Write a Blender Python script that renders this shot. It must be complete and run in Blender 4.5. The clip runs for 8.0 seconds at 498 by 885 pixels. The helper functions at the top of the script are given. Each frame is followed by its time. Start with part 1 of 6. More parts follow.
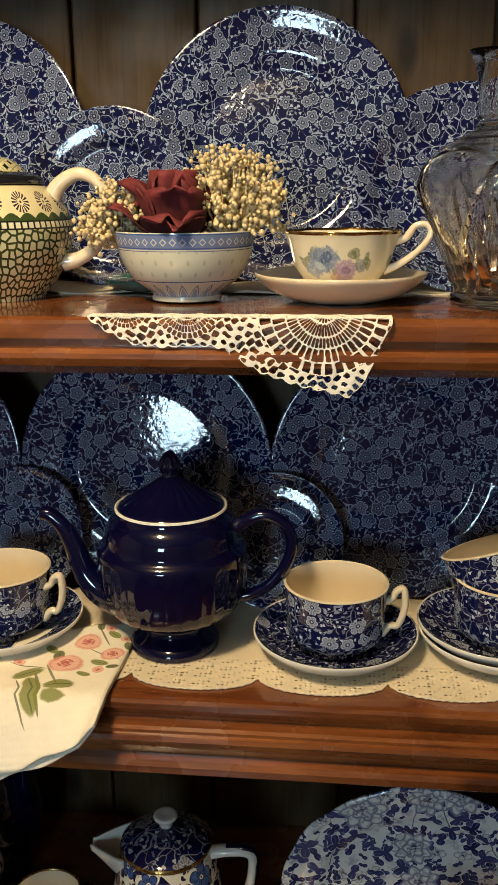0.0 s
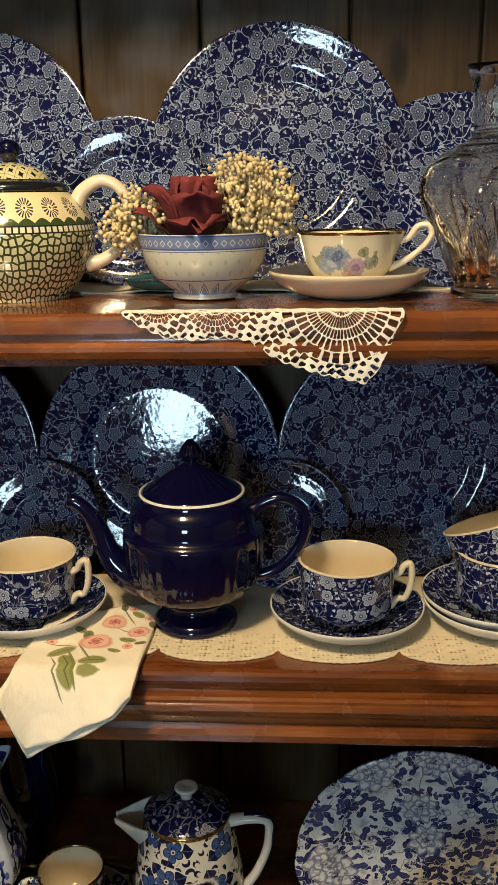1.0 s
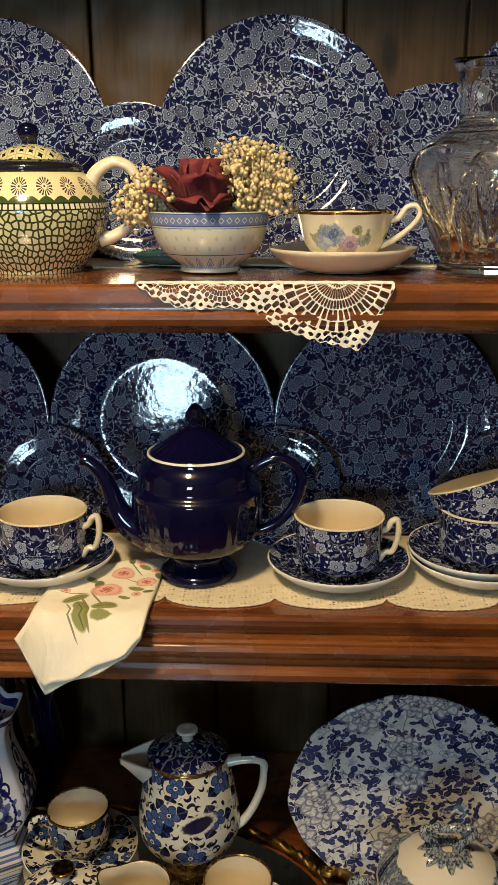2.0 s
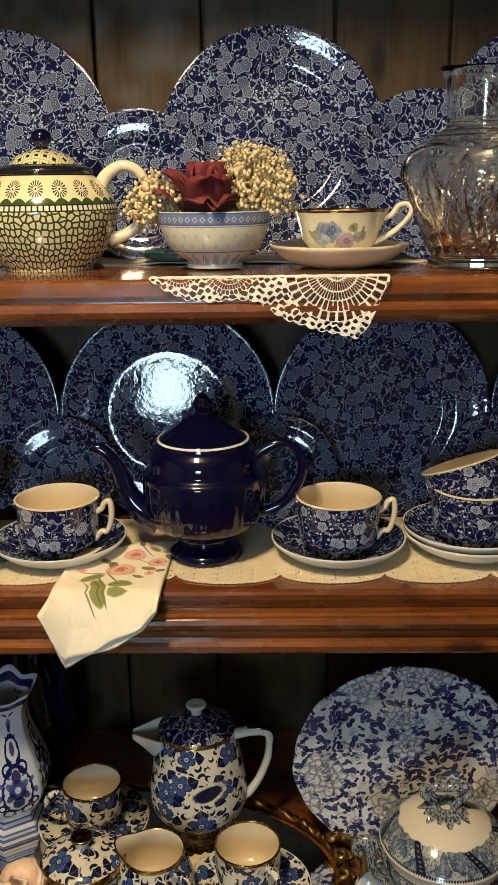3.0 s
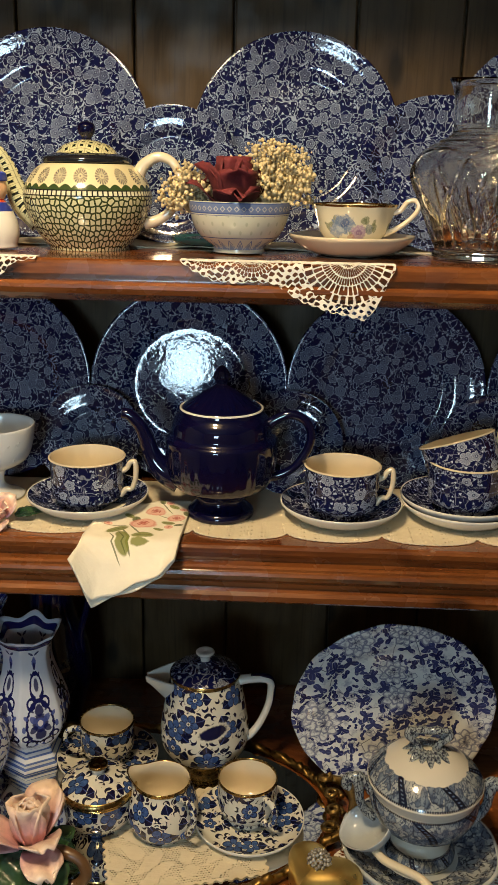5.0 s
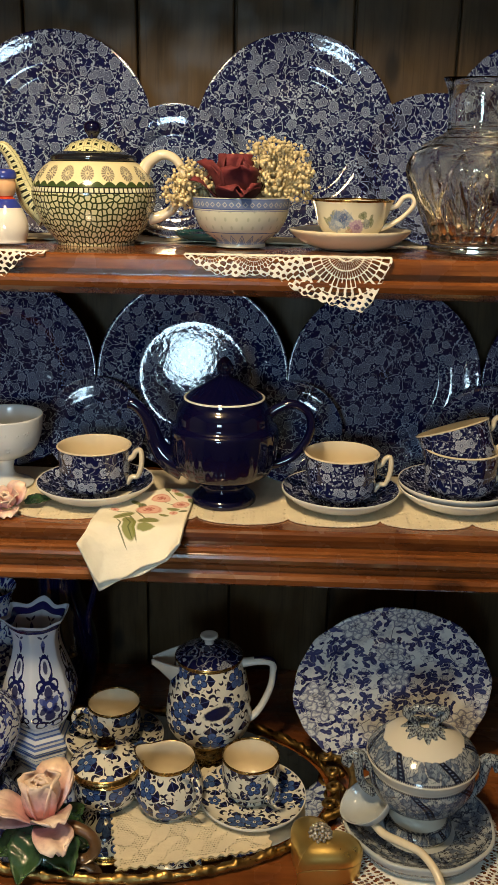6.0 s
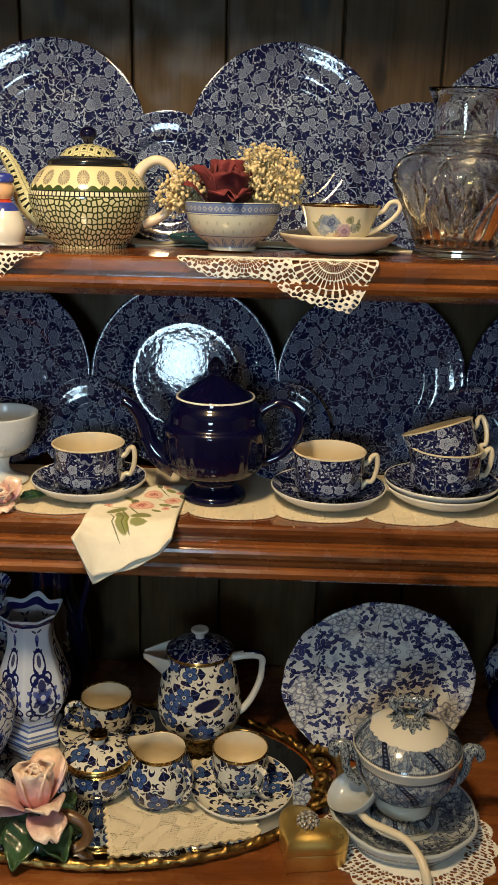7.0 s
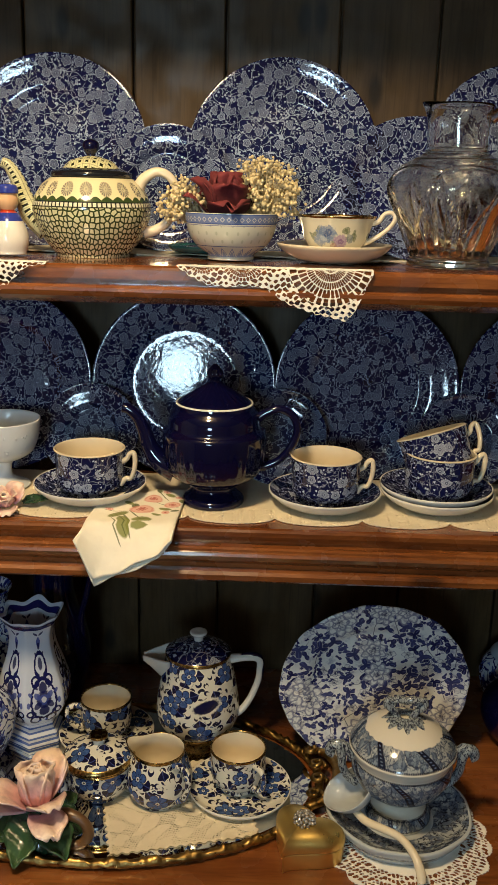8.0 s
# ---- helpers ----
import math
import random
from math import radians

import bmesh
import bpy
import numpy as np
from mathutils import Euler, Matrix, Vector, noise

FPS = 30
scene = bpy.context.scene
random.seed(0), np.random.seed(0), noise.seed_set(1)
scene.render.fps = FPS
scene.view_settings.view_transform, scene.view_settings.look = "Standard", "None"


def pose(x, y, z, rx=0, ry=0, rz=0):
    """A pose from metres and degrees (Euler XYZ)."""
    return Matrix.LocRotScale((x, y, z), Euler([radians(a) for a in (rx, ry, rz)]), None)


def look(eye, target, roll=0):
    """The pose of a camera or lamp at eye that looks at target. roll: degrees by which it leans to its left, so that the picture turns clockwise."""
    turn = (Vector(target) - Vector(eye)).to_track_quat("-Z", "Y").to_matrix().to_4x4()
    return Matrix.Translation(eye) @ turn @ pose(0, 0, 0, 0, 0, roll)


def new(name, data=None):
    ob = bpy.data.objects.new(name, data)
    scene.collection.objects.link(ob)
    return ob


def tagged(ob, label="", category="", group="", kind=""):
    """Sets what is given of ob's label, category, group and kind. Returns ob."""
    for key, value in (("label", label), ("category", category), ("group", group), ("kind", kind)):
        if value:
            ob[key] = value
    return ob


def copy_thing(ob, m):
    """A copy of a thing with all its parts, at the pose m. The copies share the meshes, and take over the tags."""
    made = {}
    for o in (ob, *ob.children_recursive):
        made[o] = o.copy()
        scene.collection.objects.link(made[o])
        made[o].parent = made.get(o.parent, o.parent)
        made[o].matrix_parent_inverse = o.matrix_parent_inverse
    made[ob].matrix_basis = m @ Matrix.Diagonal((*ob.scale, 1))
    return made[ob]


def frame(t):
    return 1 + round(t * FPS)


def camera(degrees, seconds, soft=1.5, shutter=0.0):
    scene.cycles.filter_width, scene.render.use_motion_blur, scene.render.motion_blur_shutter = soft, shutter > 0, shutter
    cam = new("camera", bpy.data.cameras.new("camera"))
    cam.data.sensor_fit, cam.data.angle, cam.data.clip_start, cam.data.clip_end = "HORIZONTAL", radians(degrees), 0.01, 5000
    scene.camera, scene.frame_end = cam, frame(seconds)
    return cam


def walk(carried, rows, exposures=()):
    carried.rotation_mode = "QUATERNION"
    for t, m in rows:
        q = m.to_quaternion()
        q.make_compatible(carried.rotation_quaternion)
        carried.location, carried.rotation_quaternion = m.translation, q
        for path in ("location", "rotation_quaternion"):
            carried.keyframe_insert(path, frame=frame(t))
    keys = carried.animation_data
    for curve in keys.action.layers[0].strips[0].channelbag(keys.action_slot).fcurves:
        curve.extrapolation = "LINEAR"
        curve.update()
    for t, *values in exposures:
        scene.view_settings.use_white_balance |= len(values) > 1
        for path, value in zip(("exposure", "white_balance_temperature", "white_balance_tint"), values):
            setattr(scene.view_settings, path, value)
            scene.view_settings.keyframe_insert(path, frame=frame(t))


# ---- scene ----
cam = camera(31.1, 8.0)
METRES, EYE, TILT, LEAN, TURN = 0.41, 1.7, 0.0, 0.0, 5.9
ROWS = [
    (0.0, 0.0, 0.0, 0.0, -0.12, -15.7, 0.41),
    (0.5, -0.0674, -0.0721, 0.0049, -1.51, -15.44, 0.88),
    (1.0, -0.1219, -0.1366, 0.0015, -2.71, -15.47, 0.88),
    (1.5, -0.1525, -0.2241, -0.0046, -3.46, -15.91, 0.5),
    (2.0, -0.1712, -0.3106, -0.0087, -3.61, -16.29, 0.28),
    (3.5, -0.2601, -0.5123, -0.0143, -5.76, -16.03, 0.52),
    (4.0, -0.2608, -0.5786, -0.0034, -5.62, -16.2, -0.53),
    (4.5, -0.2628, -0.6427, 0.0007, -3.87, -16.56, -1.42),
    (6.0, -0.2794, -0.784, 0.0027, -3.72, -17.03, -0.94),
    (6.5, -0.2771, -0.8292, 0.0027, -4.18, -17.02, -1.21),
    (7.0, -0.2849, -0.8619, -0.0013, -4.27, -16.61, -1.28),
    (7.5, -0.2874, -0.9015, 0.0022, -4.37, -16.0, -1.15),
    (8.0, -0.292, -0.9211, 0.001, -4.41, -15.97, -1.4),
]
walk(cam, [(t, pose(0, 0, EYE, TILT, LEAN, TURN) @ pose(METRES * x, METRES * y, METRES * z, 90 + pitch, roll, yaw)) for t, x, y, z, yaw, pitch, roll in ROWS])

# ---- world, sun and large lights ----
world = bpy.data.worlds.new("world")
scene.world = world
world.use_nodes = True
sky = world.node_tree.nodes.new("ShaderNodeTexSky")
sky.sky_type, sky.sun_disc = 'NISHITA', False
sky.sun_elevation, sky.sun_rotation = radians(35), radians(150)
world.node_tree.links.new(sky.outputs[0], world.node_tree.nodes["Background"].inputs[0])
world.node_tree.nodes["Background"].inputs[1].default_value = 0.12


def area_lamp(name, m, power, sx, sy, colour):
    data = bpy.data.lights.new(name, 'AREA')
    data.shape, data.size, data.size_y, data.energy, data.color = 'RECTANGLE', sx, sy, power, colour
    ob = new(name, data)
    ob.matrix_world = m
    return ob


WIN_X, WIN_Y, WIN_Z, WIN_W, WIN_H = -0.52, -2.0, 1.76, 0.50, 0.56
area_lamp("window_light", look((WIN_X, WIN_Y - 0.03, WIN_Z), (WIN_X, 0, WIN_Z)), 22.5, WIN_W, WIN_H, (0.54, 0.81, 1.0))
# Unseen warm bulb, assumed from the light and shadows; no fixture is built.
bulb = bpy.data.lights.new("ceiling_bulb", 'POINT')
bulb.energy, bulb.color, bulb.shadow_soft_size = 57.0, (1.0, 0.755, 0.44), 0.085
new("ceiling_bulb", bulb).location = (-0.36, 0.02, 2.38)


# ---- node helper ----
class Nodes:
    def __init__(self, name, rough=0.5):
        self.m = bpy.data.materials.new(name)
        self.m.use_nodes = True
        self.t = self.m.node_tree
        self.t.nodes.clear()
        out = self.t.nodes.new("ShaderNodeOutputMaterial")
        self.b = self.t.nodes.new("ShaderNodeBsdfPrincipled")
        self.t.links.new(self.b.outputs[0], out.inputs[0])
        self.b.inputs["Roughness"].default_value = rough

    def put(self, sock, v):
        if isinstance(v, bpy.types.NodeSocket):
            self.t.links.new(v, sock)
        elif isinstance(v, tuple) and len(v) == 3 and sock.type == 'RGBA':
            sock.default_value = (*v, 1)
        else:
            sock.default_value = v

    def set(self, **kw):
        for k, v in kw.items():
            self.put(self.b.inputs[k.replace("_", " ")], v)
        return self.m

    def math(self, op, a, b=0.0, c=0.0):
        n = self.t.nodes.new("ShaderNodeMath")
        n.operation = op
        for s, v in zip(n.inputs, (a, b, c)):
            self.put(s, v)
        return n.outputs[0]

    def vec(self, op, a, b=(0.0, 0.0, 0.0), scale=None):
        n = self.t.nodes.new("ShaderNodeVectorMath")
        n.operation = op
        self.put(n.inputs[0], a)
        self.put(n.inputs[1], b)
        if scale is not None:
            self.put(n.inputs["Scale"], scale)
        return n.outputs["Value"] if op in ('LENGTH', 'DISTANCE', 'DOT_PRODUCT') else n.outputs[0]

    def mix(self, f, a, b, blend='MIX'):
        n = self.t.nodes.new("ShaderNodeMix")
        n.data_type, n.blend_type = 'RGBA', blend
        self.put(n.inputs[0], f)
        self.put(n.inputs[6], a)
        self.put(n.inputs[7], b)
        return n.outputs[2]

    def noise(self, v, scale, detail=3.0, rough=0.5, colour=False):
        n = self.t.nodes.new("ShaderNodeTexNoise")
        self.put(n.inputs["Vector"], v)
        n.inputs["Scale"].default_value, n.inputs["Detail"].default_value, n.inputs["Roughness"].default_value = scale, detail, rough
        return n.outputs[1] if colour else n.outputs[0]

    def voro(self, v, scale, feature='F1', rand=1.0):
        n = self.t.nodes.new("ShaderNodeTexVoronoi")
        n.voronoi_dimensions, n.feature = '2D', feature
        self.put(n.inputs["Vector"], v)
        n.inputs["Scale"].default_value, n.inputs["Randomness"].default_value = scale, rand
        return n

    def ease(self, x, lo, hi, a=0.0, b=1.0):
        n = self.t.nodes.new("ShaderNodeMapRange")
        n.interpolation_type = 'SMOOTHSTEP'
        for s, v in zip(n.inputs, (x, lo, hi, a, b)):
            self.put(s, v)
        return n.outputs[0]

    def inside(self, x, lo, hi, soft=0.0004):
        return self.math('MULTIPLY', self.ease(x, lo - soft, lo + soft), self.ease(x, hi - soft, hi + soft, 1.0, 0.0))

    def uv(self):
        return self.t.nodes.new("ShaderNodeTexCoord").outputs["UV"]

    def obj(self):
        return self.t.nodes.new("ShaderNodeTexCoord").outputs["Object"]

    def rnd(self):
        return self.t.nodes.new("ShaderNodeObjectInfo").outputs["Random"]

    def xyz(self, v):
        n = self.t.nodes.new("ShaderNodeSeparateXYZ")
        self.put(n.inputs[0], v)
        return n.outputs

    def join(self, x, y, z=0.0):
        n = self.t.nodes.new("ShaderNodeCombineXYZ")
        for s, v in zip(n.inputs, (x, y, z)):
            self.put(s, v)
        return n.outputs[0]

    def bump(self, height, strength=0.2, dist=0.001):
        n = self.t.nodes.new("ShaderNodeBump")
        n.inputs["Strength"].default_value, n.inputs["Distance"].default_value = strength, dist
        self.put(n.inputs["Height"], height)
        self.put(self.b.inputs["Normal"], n.outputs[0])

    def shifted(self, amount=3.0):
        """UV shifted by the object's own random number."""
        r = self.math('MULTIPLY', self.rnd(), amount)
        return self.vec('ADD', self.uv(), self.join(r, self.math('MULTIPLY', r, 0.7)))

    def blossom(self, uv, scale, size, petals=5, rand=0.8, keep=0.0, cup=0.25, rounded_lobes=False):
        """Flower mask, radius and angle of scattered blossoms; size is the share of a cell."""
        v = self.voro(uv, scale, 'F1', rand)
        d = self.vec('SUBTRACT', uv, v.outputs["Position"])
        c = self.xyz(d)
        r = self.math('MULTIPLY', self.vec('LENGTH', d), scale)
        col = self.xyz(v.outputs["Color"])
        ang = self.math('ADD', self.math('MULTIPLY', self.math('ARCTAN2', c[1], c[0]), float(petals)), self.math('MULTIPLY', col[0], 6.28))
        wave = self.math('COSINE', ang)
        if rounded_lobes:      # full petals with sharp notches between them
            wave = self.math('MULTIPLY_ADD', self.math('POWER', self.math('ABSOLUTE', self.math('COSINE', self.math('MULTIPLY', ang, 0.5))), 0.6), 2.0, -1.0)
        edge = self.math('MULTIPLY_ADD', wave, cup * size, size)
        edge = self.math('MULTIPLY', edge, self.math('MULTIPLY_ADD', col[2], 0.42, 0.78))
        if keep > 0:
            edge = self.math('MULTIPLY', edge, self.ease(col[1], keep - 0.01, keep + 0.01))
        f = self.ease(self.math('SUBTRACT', edge, r), -0.02, 0.02)
        return f, r, ang, col, edge


def glaze(g, colour, rough=0.12, wave=0.06):
    """A fired glaze: glossy, slightly uneven."""
    h = g.noise(g.obj(), 140.0, 2.0)
    g.bump(h, wave, 0.001)
    fine = g.ease(g.noise(g.obj(), 60.0, 4.0), 0.3, 0.8, rough * 0.7, rough * 1.5)
    return g.set(Base_Color=colour, Roughness=fine, IOR=1.62)


def calico_material(name, scale, pale=(0.33, 0.41, 0.61), wave=0.26, keep=0.45, vines=1.0, fill=0.42):
    """Navy transfer print: clusters of five-petalled blossoms on curling stems with small leaves and buds."""
    g = Nodes(name)
    uv = g.shifted()

    def wobble(freq, amount):
        return g.vec('ADD', uv, g.vec('SCALE', g.vec('SUBTRACT', g.noise(uv, scale * freq, 1.0, colour=True), (0.5, 0.5, 0.5)), scale=amount / scale))
    navy = g.mix(g.noise(uv, 25.0, 3.0), (0.0034, 0.0052, 0.038), (0.0072, 0.0108, 0.072))
    bend, curl = wobble(0.75, 2.0), wobble(1.3, 1.3)
    # stems and thinner tendrils
    stem = g.ease(g.voro(bend, scale * 0.72, 'DISTANCE_TO_EDGE', 1.0).outputs["Distance"], 0.010, 0.034, 0.80, 0.0)
    thin = g.ease(g.voro(g.vec('ADD', curl, (0.7, 0.2, 0)), scale * 1.15, 'DISTANCE_TO_EDGE', 1.0).outputs["Distance"], 0.008, 0.040, 0.62, 0.0)
    thin = g.math('MULTIPLY', thin, g.ease(g.noise(uv, scale * 0.9, 1.0), 0.40, 0.48))
    c = g.mix(g.math('MULTIPLY', g.math('MAXIMUM', stem, thin), vines), navy, pale)
    # leaves and round buds
    l, lr, lang, lcol, ledge = g.blossom(g.vec('ADD', curl, (0.13, 0.53, 0)), scale * 2.3, 0.27, 2, 1.0, 0.30, 0.62)
    c = g.mix(g.math('MULTIPLY', l, g.math('MULTIPLY_ADD', lcol[2], 0.45, 0.32 * vines)), c, pale)
    s, sr, sang, scol, sedge = g.blossom(g.vec('ADD', uv, (0.37, 0.11, 0)), scale * 2.5, 0.21, 3, 1.0, 0.58, 0.25)
    c = g.mix(g.ease(g.math('SUBTRACT', sedge, sr), -0.12, -0.06), c, navy)
    c = g.mix(g.math('MULTIPLY', s, 0.95), c, pale)
    # blossoms: dark keyline, bright petal edge, veined petals, dark eye with stamens
    f, r, ang, col, edge = g.blossom(uv, scale, 0.40, 5, 1.0, keep, 0.20, True)
    rim = g.math('SUBTRACT', edge, r)
    c = g.mix(g.math('MULTIPLY', g.ease(rim, -0.10, -0.05), 0.95), c, navy)
    vein = g.ease(g.math('COSINE', g.math('MULTIPLY', ang, 3.0)), -0.2, 0.9, 0.75, 1.35)
    gap = g.ease(g.math('COSINE', ang), -1.0, -0.80, 0.25, 1.0)
    tone = g.math('MULTIPLY', g.math('MULTIPLY', vein, gap), g.math('MULTIPLY_ADD', col[0], 0.22, fill))
    tone = g.math('MAXIMUM', tone, g.ease(g.math('ABSOLUTE', g.math('SUBTRACT', rim, 0.035)), 0.014, 0.048, 0.85, 0.0))
    tone = g.math('MULTIPLY', tone, g.ease(r, 0.10, 0.16, 0.15, 1.0))
    dots = g.math('MULTIPLY', g.ease(g.math('COSINE', g.math('MULTIPLY', ang, 2.0)), 0.0, 0.6), g.inside(r, 0.15, 0.20, 0.015))
    tone = g.math('MAXIMUM', tone, g.math('MULTIPLY', dots, 0.9))
    tone = g.math('MAXIMUM', tone, g.ease(r, 0.045, 0.075, 1.0, 0.0))
    c = g.mix(f, c, g.mix(tone, navy, pale))
    return glaze(g, c, 0.055, wave)


def plain_glaze(name, colour, rough=0.12, wave=0.05, tint=0.88):
    g = Nodes(name)
    c = g.mix(g.noise(g.obj(), 30.0, 4.0), colour, tuple(x * tint for x in colour))
    return glaze(g, c, rough, wave)


def wood_material(name, dark, light, rough=0.28, axis=0, coat=0.5, scale=1.0):
    g = Nodes(name)
    p = g.vec('ADD', g.obj(), g.join(g.math('MULTIPLY', g.rnd(), 7.0), g.math('MULTIPLY', g.rnd(), 3.0), g.math('MULTIPLY', g.rnd(), 5.0)))
    s = [26.0 * scale] * 3
    s[axis] = 1.6 * scale
    q = g.vec('MULTIPLY', p, tuple(s))
    bend = g.vec('ADD', q, g.vec('SCALE', g.noise(p, 4.0, 2.0, colour=True), scale=2.2))
    rings = g.noise(bend, 1.0, 5.0, 0.65)
    fine = [240.0 * scale] * 3
    fine[axis] = 9.0 * scale
    pore = g.noise(g.vec('MULTIPLY', p, tuple(fine)), 1.0, 2.0)
    c = g.mix(g.ease(rings, 0.3, 0.7), dark, light)
    c = g.mix(g.ease(pore, 0.5, 0.75, 0.0, 0.45), c, tuple(x * 0.45 for x in dark))
    c = g.mix(g.ease(g.noise(p, 2.3, 3.0), 0.35, 0.75, 0.0, 0.35), c, tuple(x * 0.6 for x in dark))
    a, b, d = g.xyz(p)[axis], g.xyz(p)[(axis + 1) % 3], g.xyz(p)[(axis + 2) % 3]
    k = g.voro(g.join(g.math('MULTIPLY', a, 5.0), g.math('MULTIPLY', g.math('ADD', b, d), 11.0)), 1.0, 'F1', 1.0)
    knot = g.math('MULTIPLY', g.ease(k.outputs["Distance"], 0.05, 0.16, 0.85, 0.0), g.ease(g.xyz(k.outputs["Color"])[0], 0.62, 0.64))
    c = g.mix(knot, c, tuple(x * 0.22 for x in dark))
    g.bump(g.math('ADD', g.math('MULTIPLY', pore, 0.5), rings), 0.10, 0.001)
    return g.set(Base_Color=c, Roughness=g.ease(g.noise(p, 22.0, 3.0), 0.3, 0.7, rough * 0.75, rough * 1.35), Coat_Weight=coat, Coat_Roughness=0.09)


CALICO = calico_material("calico_glaze", 66.0, (0.35, 0.44, 0.62), keep=0.46, fill=0.13)
CALICO_CUP = calico_material("calico_cup_glaze", 66.0, (0.52, 0.58, 0.70), 0.03, 0.64, 0.50, 0.45)
CREAM = plain_glaze("cream_glaze", (0.78, 0.68, 0.50))
WHITE = plain_glaze("white_glaze", (0.80, 0.78, 0.72))
COBALT = plain_glaze("cobalt_glaze", (0.0022, 0.0026, 0.026), 0.06, 0.03)
PINE = wood_material("varnished_pine", (0.135, 0.038, 0.010), (0.315, 0.108, 0.028), 0.24, 0, 0.8)
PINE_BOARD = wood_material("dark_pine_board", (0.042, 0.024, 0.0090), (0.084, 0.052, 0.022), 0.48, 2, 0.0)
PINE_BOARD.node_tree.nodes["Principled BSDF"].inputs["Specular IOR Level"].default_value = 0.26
PLASTER = Nodes("wall_paint", 0.9)
PLASTER.bump(PLASTER.noise(PLASTER.obj(), 120.0, 3.0), 0.15, 0.001)
PLASTER = PLASTER.set(Base_Color=PLASTER.mix(PLASTER.noise(PLASTER.obj(), 3.0), (0.24, 0.21, 0.165), (0.29, 0.255, 0.20)))


# ---- mesh helpers ----
def part(name, me, material, parent=None, label="", m=None):
    """One mesh object of one or more materials, under a thing or a part."""
    if isinstance(me, bmesh.types.BMesh):
        bm, me = me, bpy.data.meshes.new(name)
        bm.to_mesh(me)
        bm.free()
    for x in (material if isinstance(material, (list, tuple)) else [material]):
        me.materials.append(x)
    ob = new(name, me)
    if parent is not None:
        ob.parent = parent
    if m is not None:
        ob.matrix_basis = m
    if label:
        tagged(ob, label)
    return ob


def thing(name, m, label, category, group="", kind=""):
    ob = new(name)
    ob.empty_display_size = 0.02
    ob.matrix_basis = m
    return tagged(ob, label, category, group, kind)


def mesh_of(name, verts, faces, smooth=True, uvs=None, slots=None):
    me = bpy.data.meshes.new(name)
    me.from_pydata([tuple(v) for v in verts], [], faces)
    if smooth:
        me.polygons.foreach_set("use_smooth", [True] * len(me.polygons))
    if slots is not None:
        me.polygons.foreach_set("material_index", slots)
    if uvs is not None:
        lay = me.uv_layers.new(name="UVMap")
        flat = []
        for f, ids in zip(uvs, faces):
            flat.extend(c for p in f for c in p)
        lay.data.foreach_set("uv", flat)
    me.update()
    return me


def rounded(profile, steps=3):
    """A smooth curve through the profile's points (Catmull-Rom); a repeated point keeps a corner."""
    pts = [Vector(p[:2]) for p in profile]
    out = [tuple(pts[0])]
    for i in range(len(pts) - 1):
        a, b = pts[i], pts[i + 1]
        if (b - a).length < 1e-7:
            continue
        p0 = pts[i - 1] if i > 0 else a
        p3 = pts[i + 2] if i + 2 < len(pts) else b
        for k in range(1, steps + 1):
            t = k / steps
            q = 0.5 * ((2 * a) + (b - p0) * t + (2 * p0 - 5 * a + 4 * b - p3) * t * t + (3 * a - p0 - 3 * b + p3) * t ** 3)
            out.append((max(0.0, q.x), q.y))
    return out


def lathe(name, profile, seg=48, wrap=0.0, slot=None, shape=None, steps=3, turn=0.0):
    """Turns a profile of (radius, height) round z. wrap: the radius by which the angle becomes metres in the UV (0: seen flat from above).
    slot(i, n, r, z): the material of a band. shape(angle, r, z): a changed (r, z)."""
    prof = rounded(profile, steps) if steps > 1 else list(profile)
    n = len(prof)
    verts, faces, uvs, slots = [], [], [], []
    arc = [0.0]
    for a, b in zip(prof, prof[1:]):
        arc.append(arc[-1] + math.hypot(a[0] - b[0], a[1] - b[1]))
    for i, (r, z) in enumerate(prof):
        for j in range(seg):
            a = 2 * math.pi * j / seg + turn
            rr, zz = shape(a, r, z) if shape else (r, z)
            verts.append((rr * math.cos(a), rr * math.sin(a), zz))
    for i in range(n - 1):
        for j in range(seg):
            k = (j + 1) % seg
            ids = (i * seg + j, i * seg + k, (i + 1) * seg + k, (i + 1) * seg + j)
            if prof[i][0] < 1e-6:
                sel = (0, 2, 3)
            elif prof[i + 1][0] < 1e-6:
                sel = (0, 1, 2)
            else:
                sel = (0, 1, 2, 3)
            if wrap:
                us = [wrap * 2 * math.pi * (j + q) / seg for q in (0, 1, 1, 0)]
                vs = [prof[i][1], prof[i][1], prof[i + 1][1], prof[i + 1][1]]
                quad = list(zip(us, vs))
            else:
                quad = [(verts[q][0], verts[q][1]) for q in ids]
            faces.append(tuple(ids[q] for q in sel))
            uvs.append([quad[q] for q in sel])
            slots.append(slot(i, n, (prof[i][0] + prof[i + 1][0]) / 2, (prof[i][1] + prof[i + 1][1]) / 2) if slot else 0)
    return mesh_of(name, verts, faces, True, uvs, slots)


def smooth_path(points, steps=6):
    pts = [Vector(p) for p in points]
    out = [pts[0]]
    for i in range(len(pts) - 1):
        a, b = pts[i], pts[i + 1]
        p0 = pts[i - 1] if i > 0 else 2 * a - b
        p3 = pts[i + 2] if i + 2 < len(pts) else 2 * b - a
        for k in range(1, steps + 1):
            t = k / steps
            out.append(0.5 * ((2 * a) + (b - p0) * t + (2 * p0 - 5 * a + 4 * b - p3) * t * t + (3 * a - p0 - 3 * b + p3) * t ** 3))
    return out


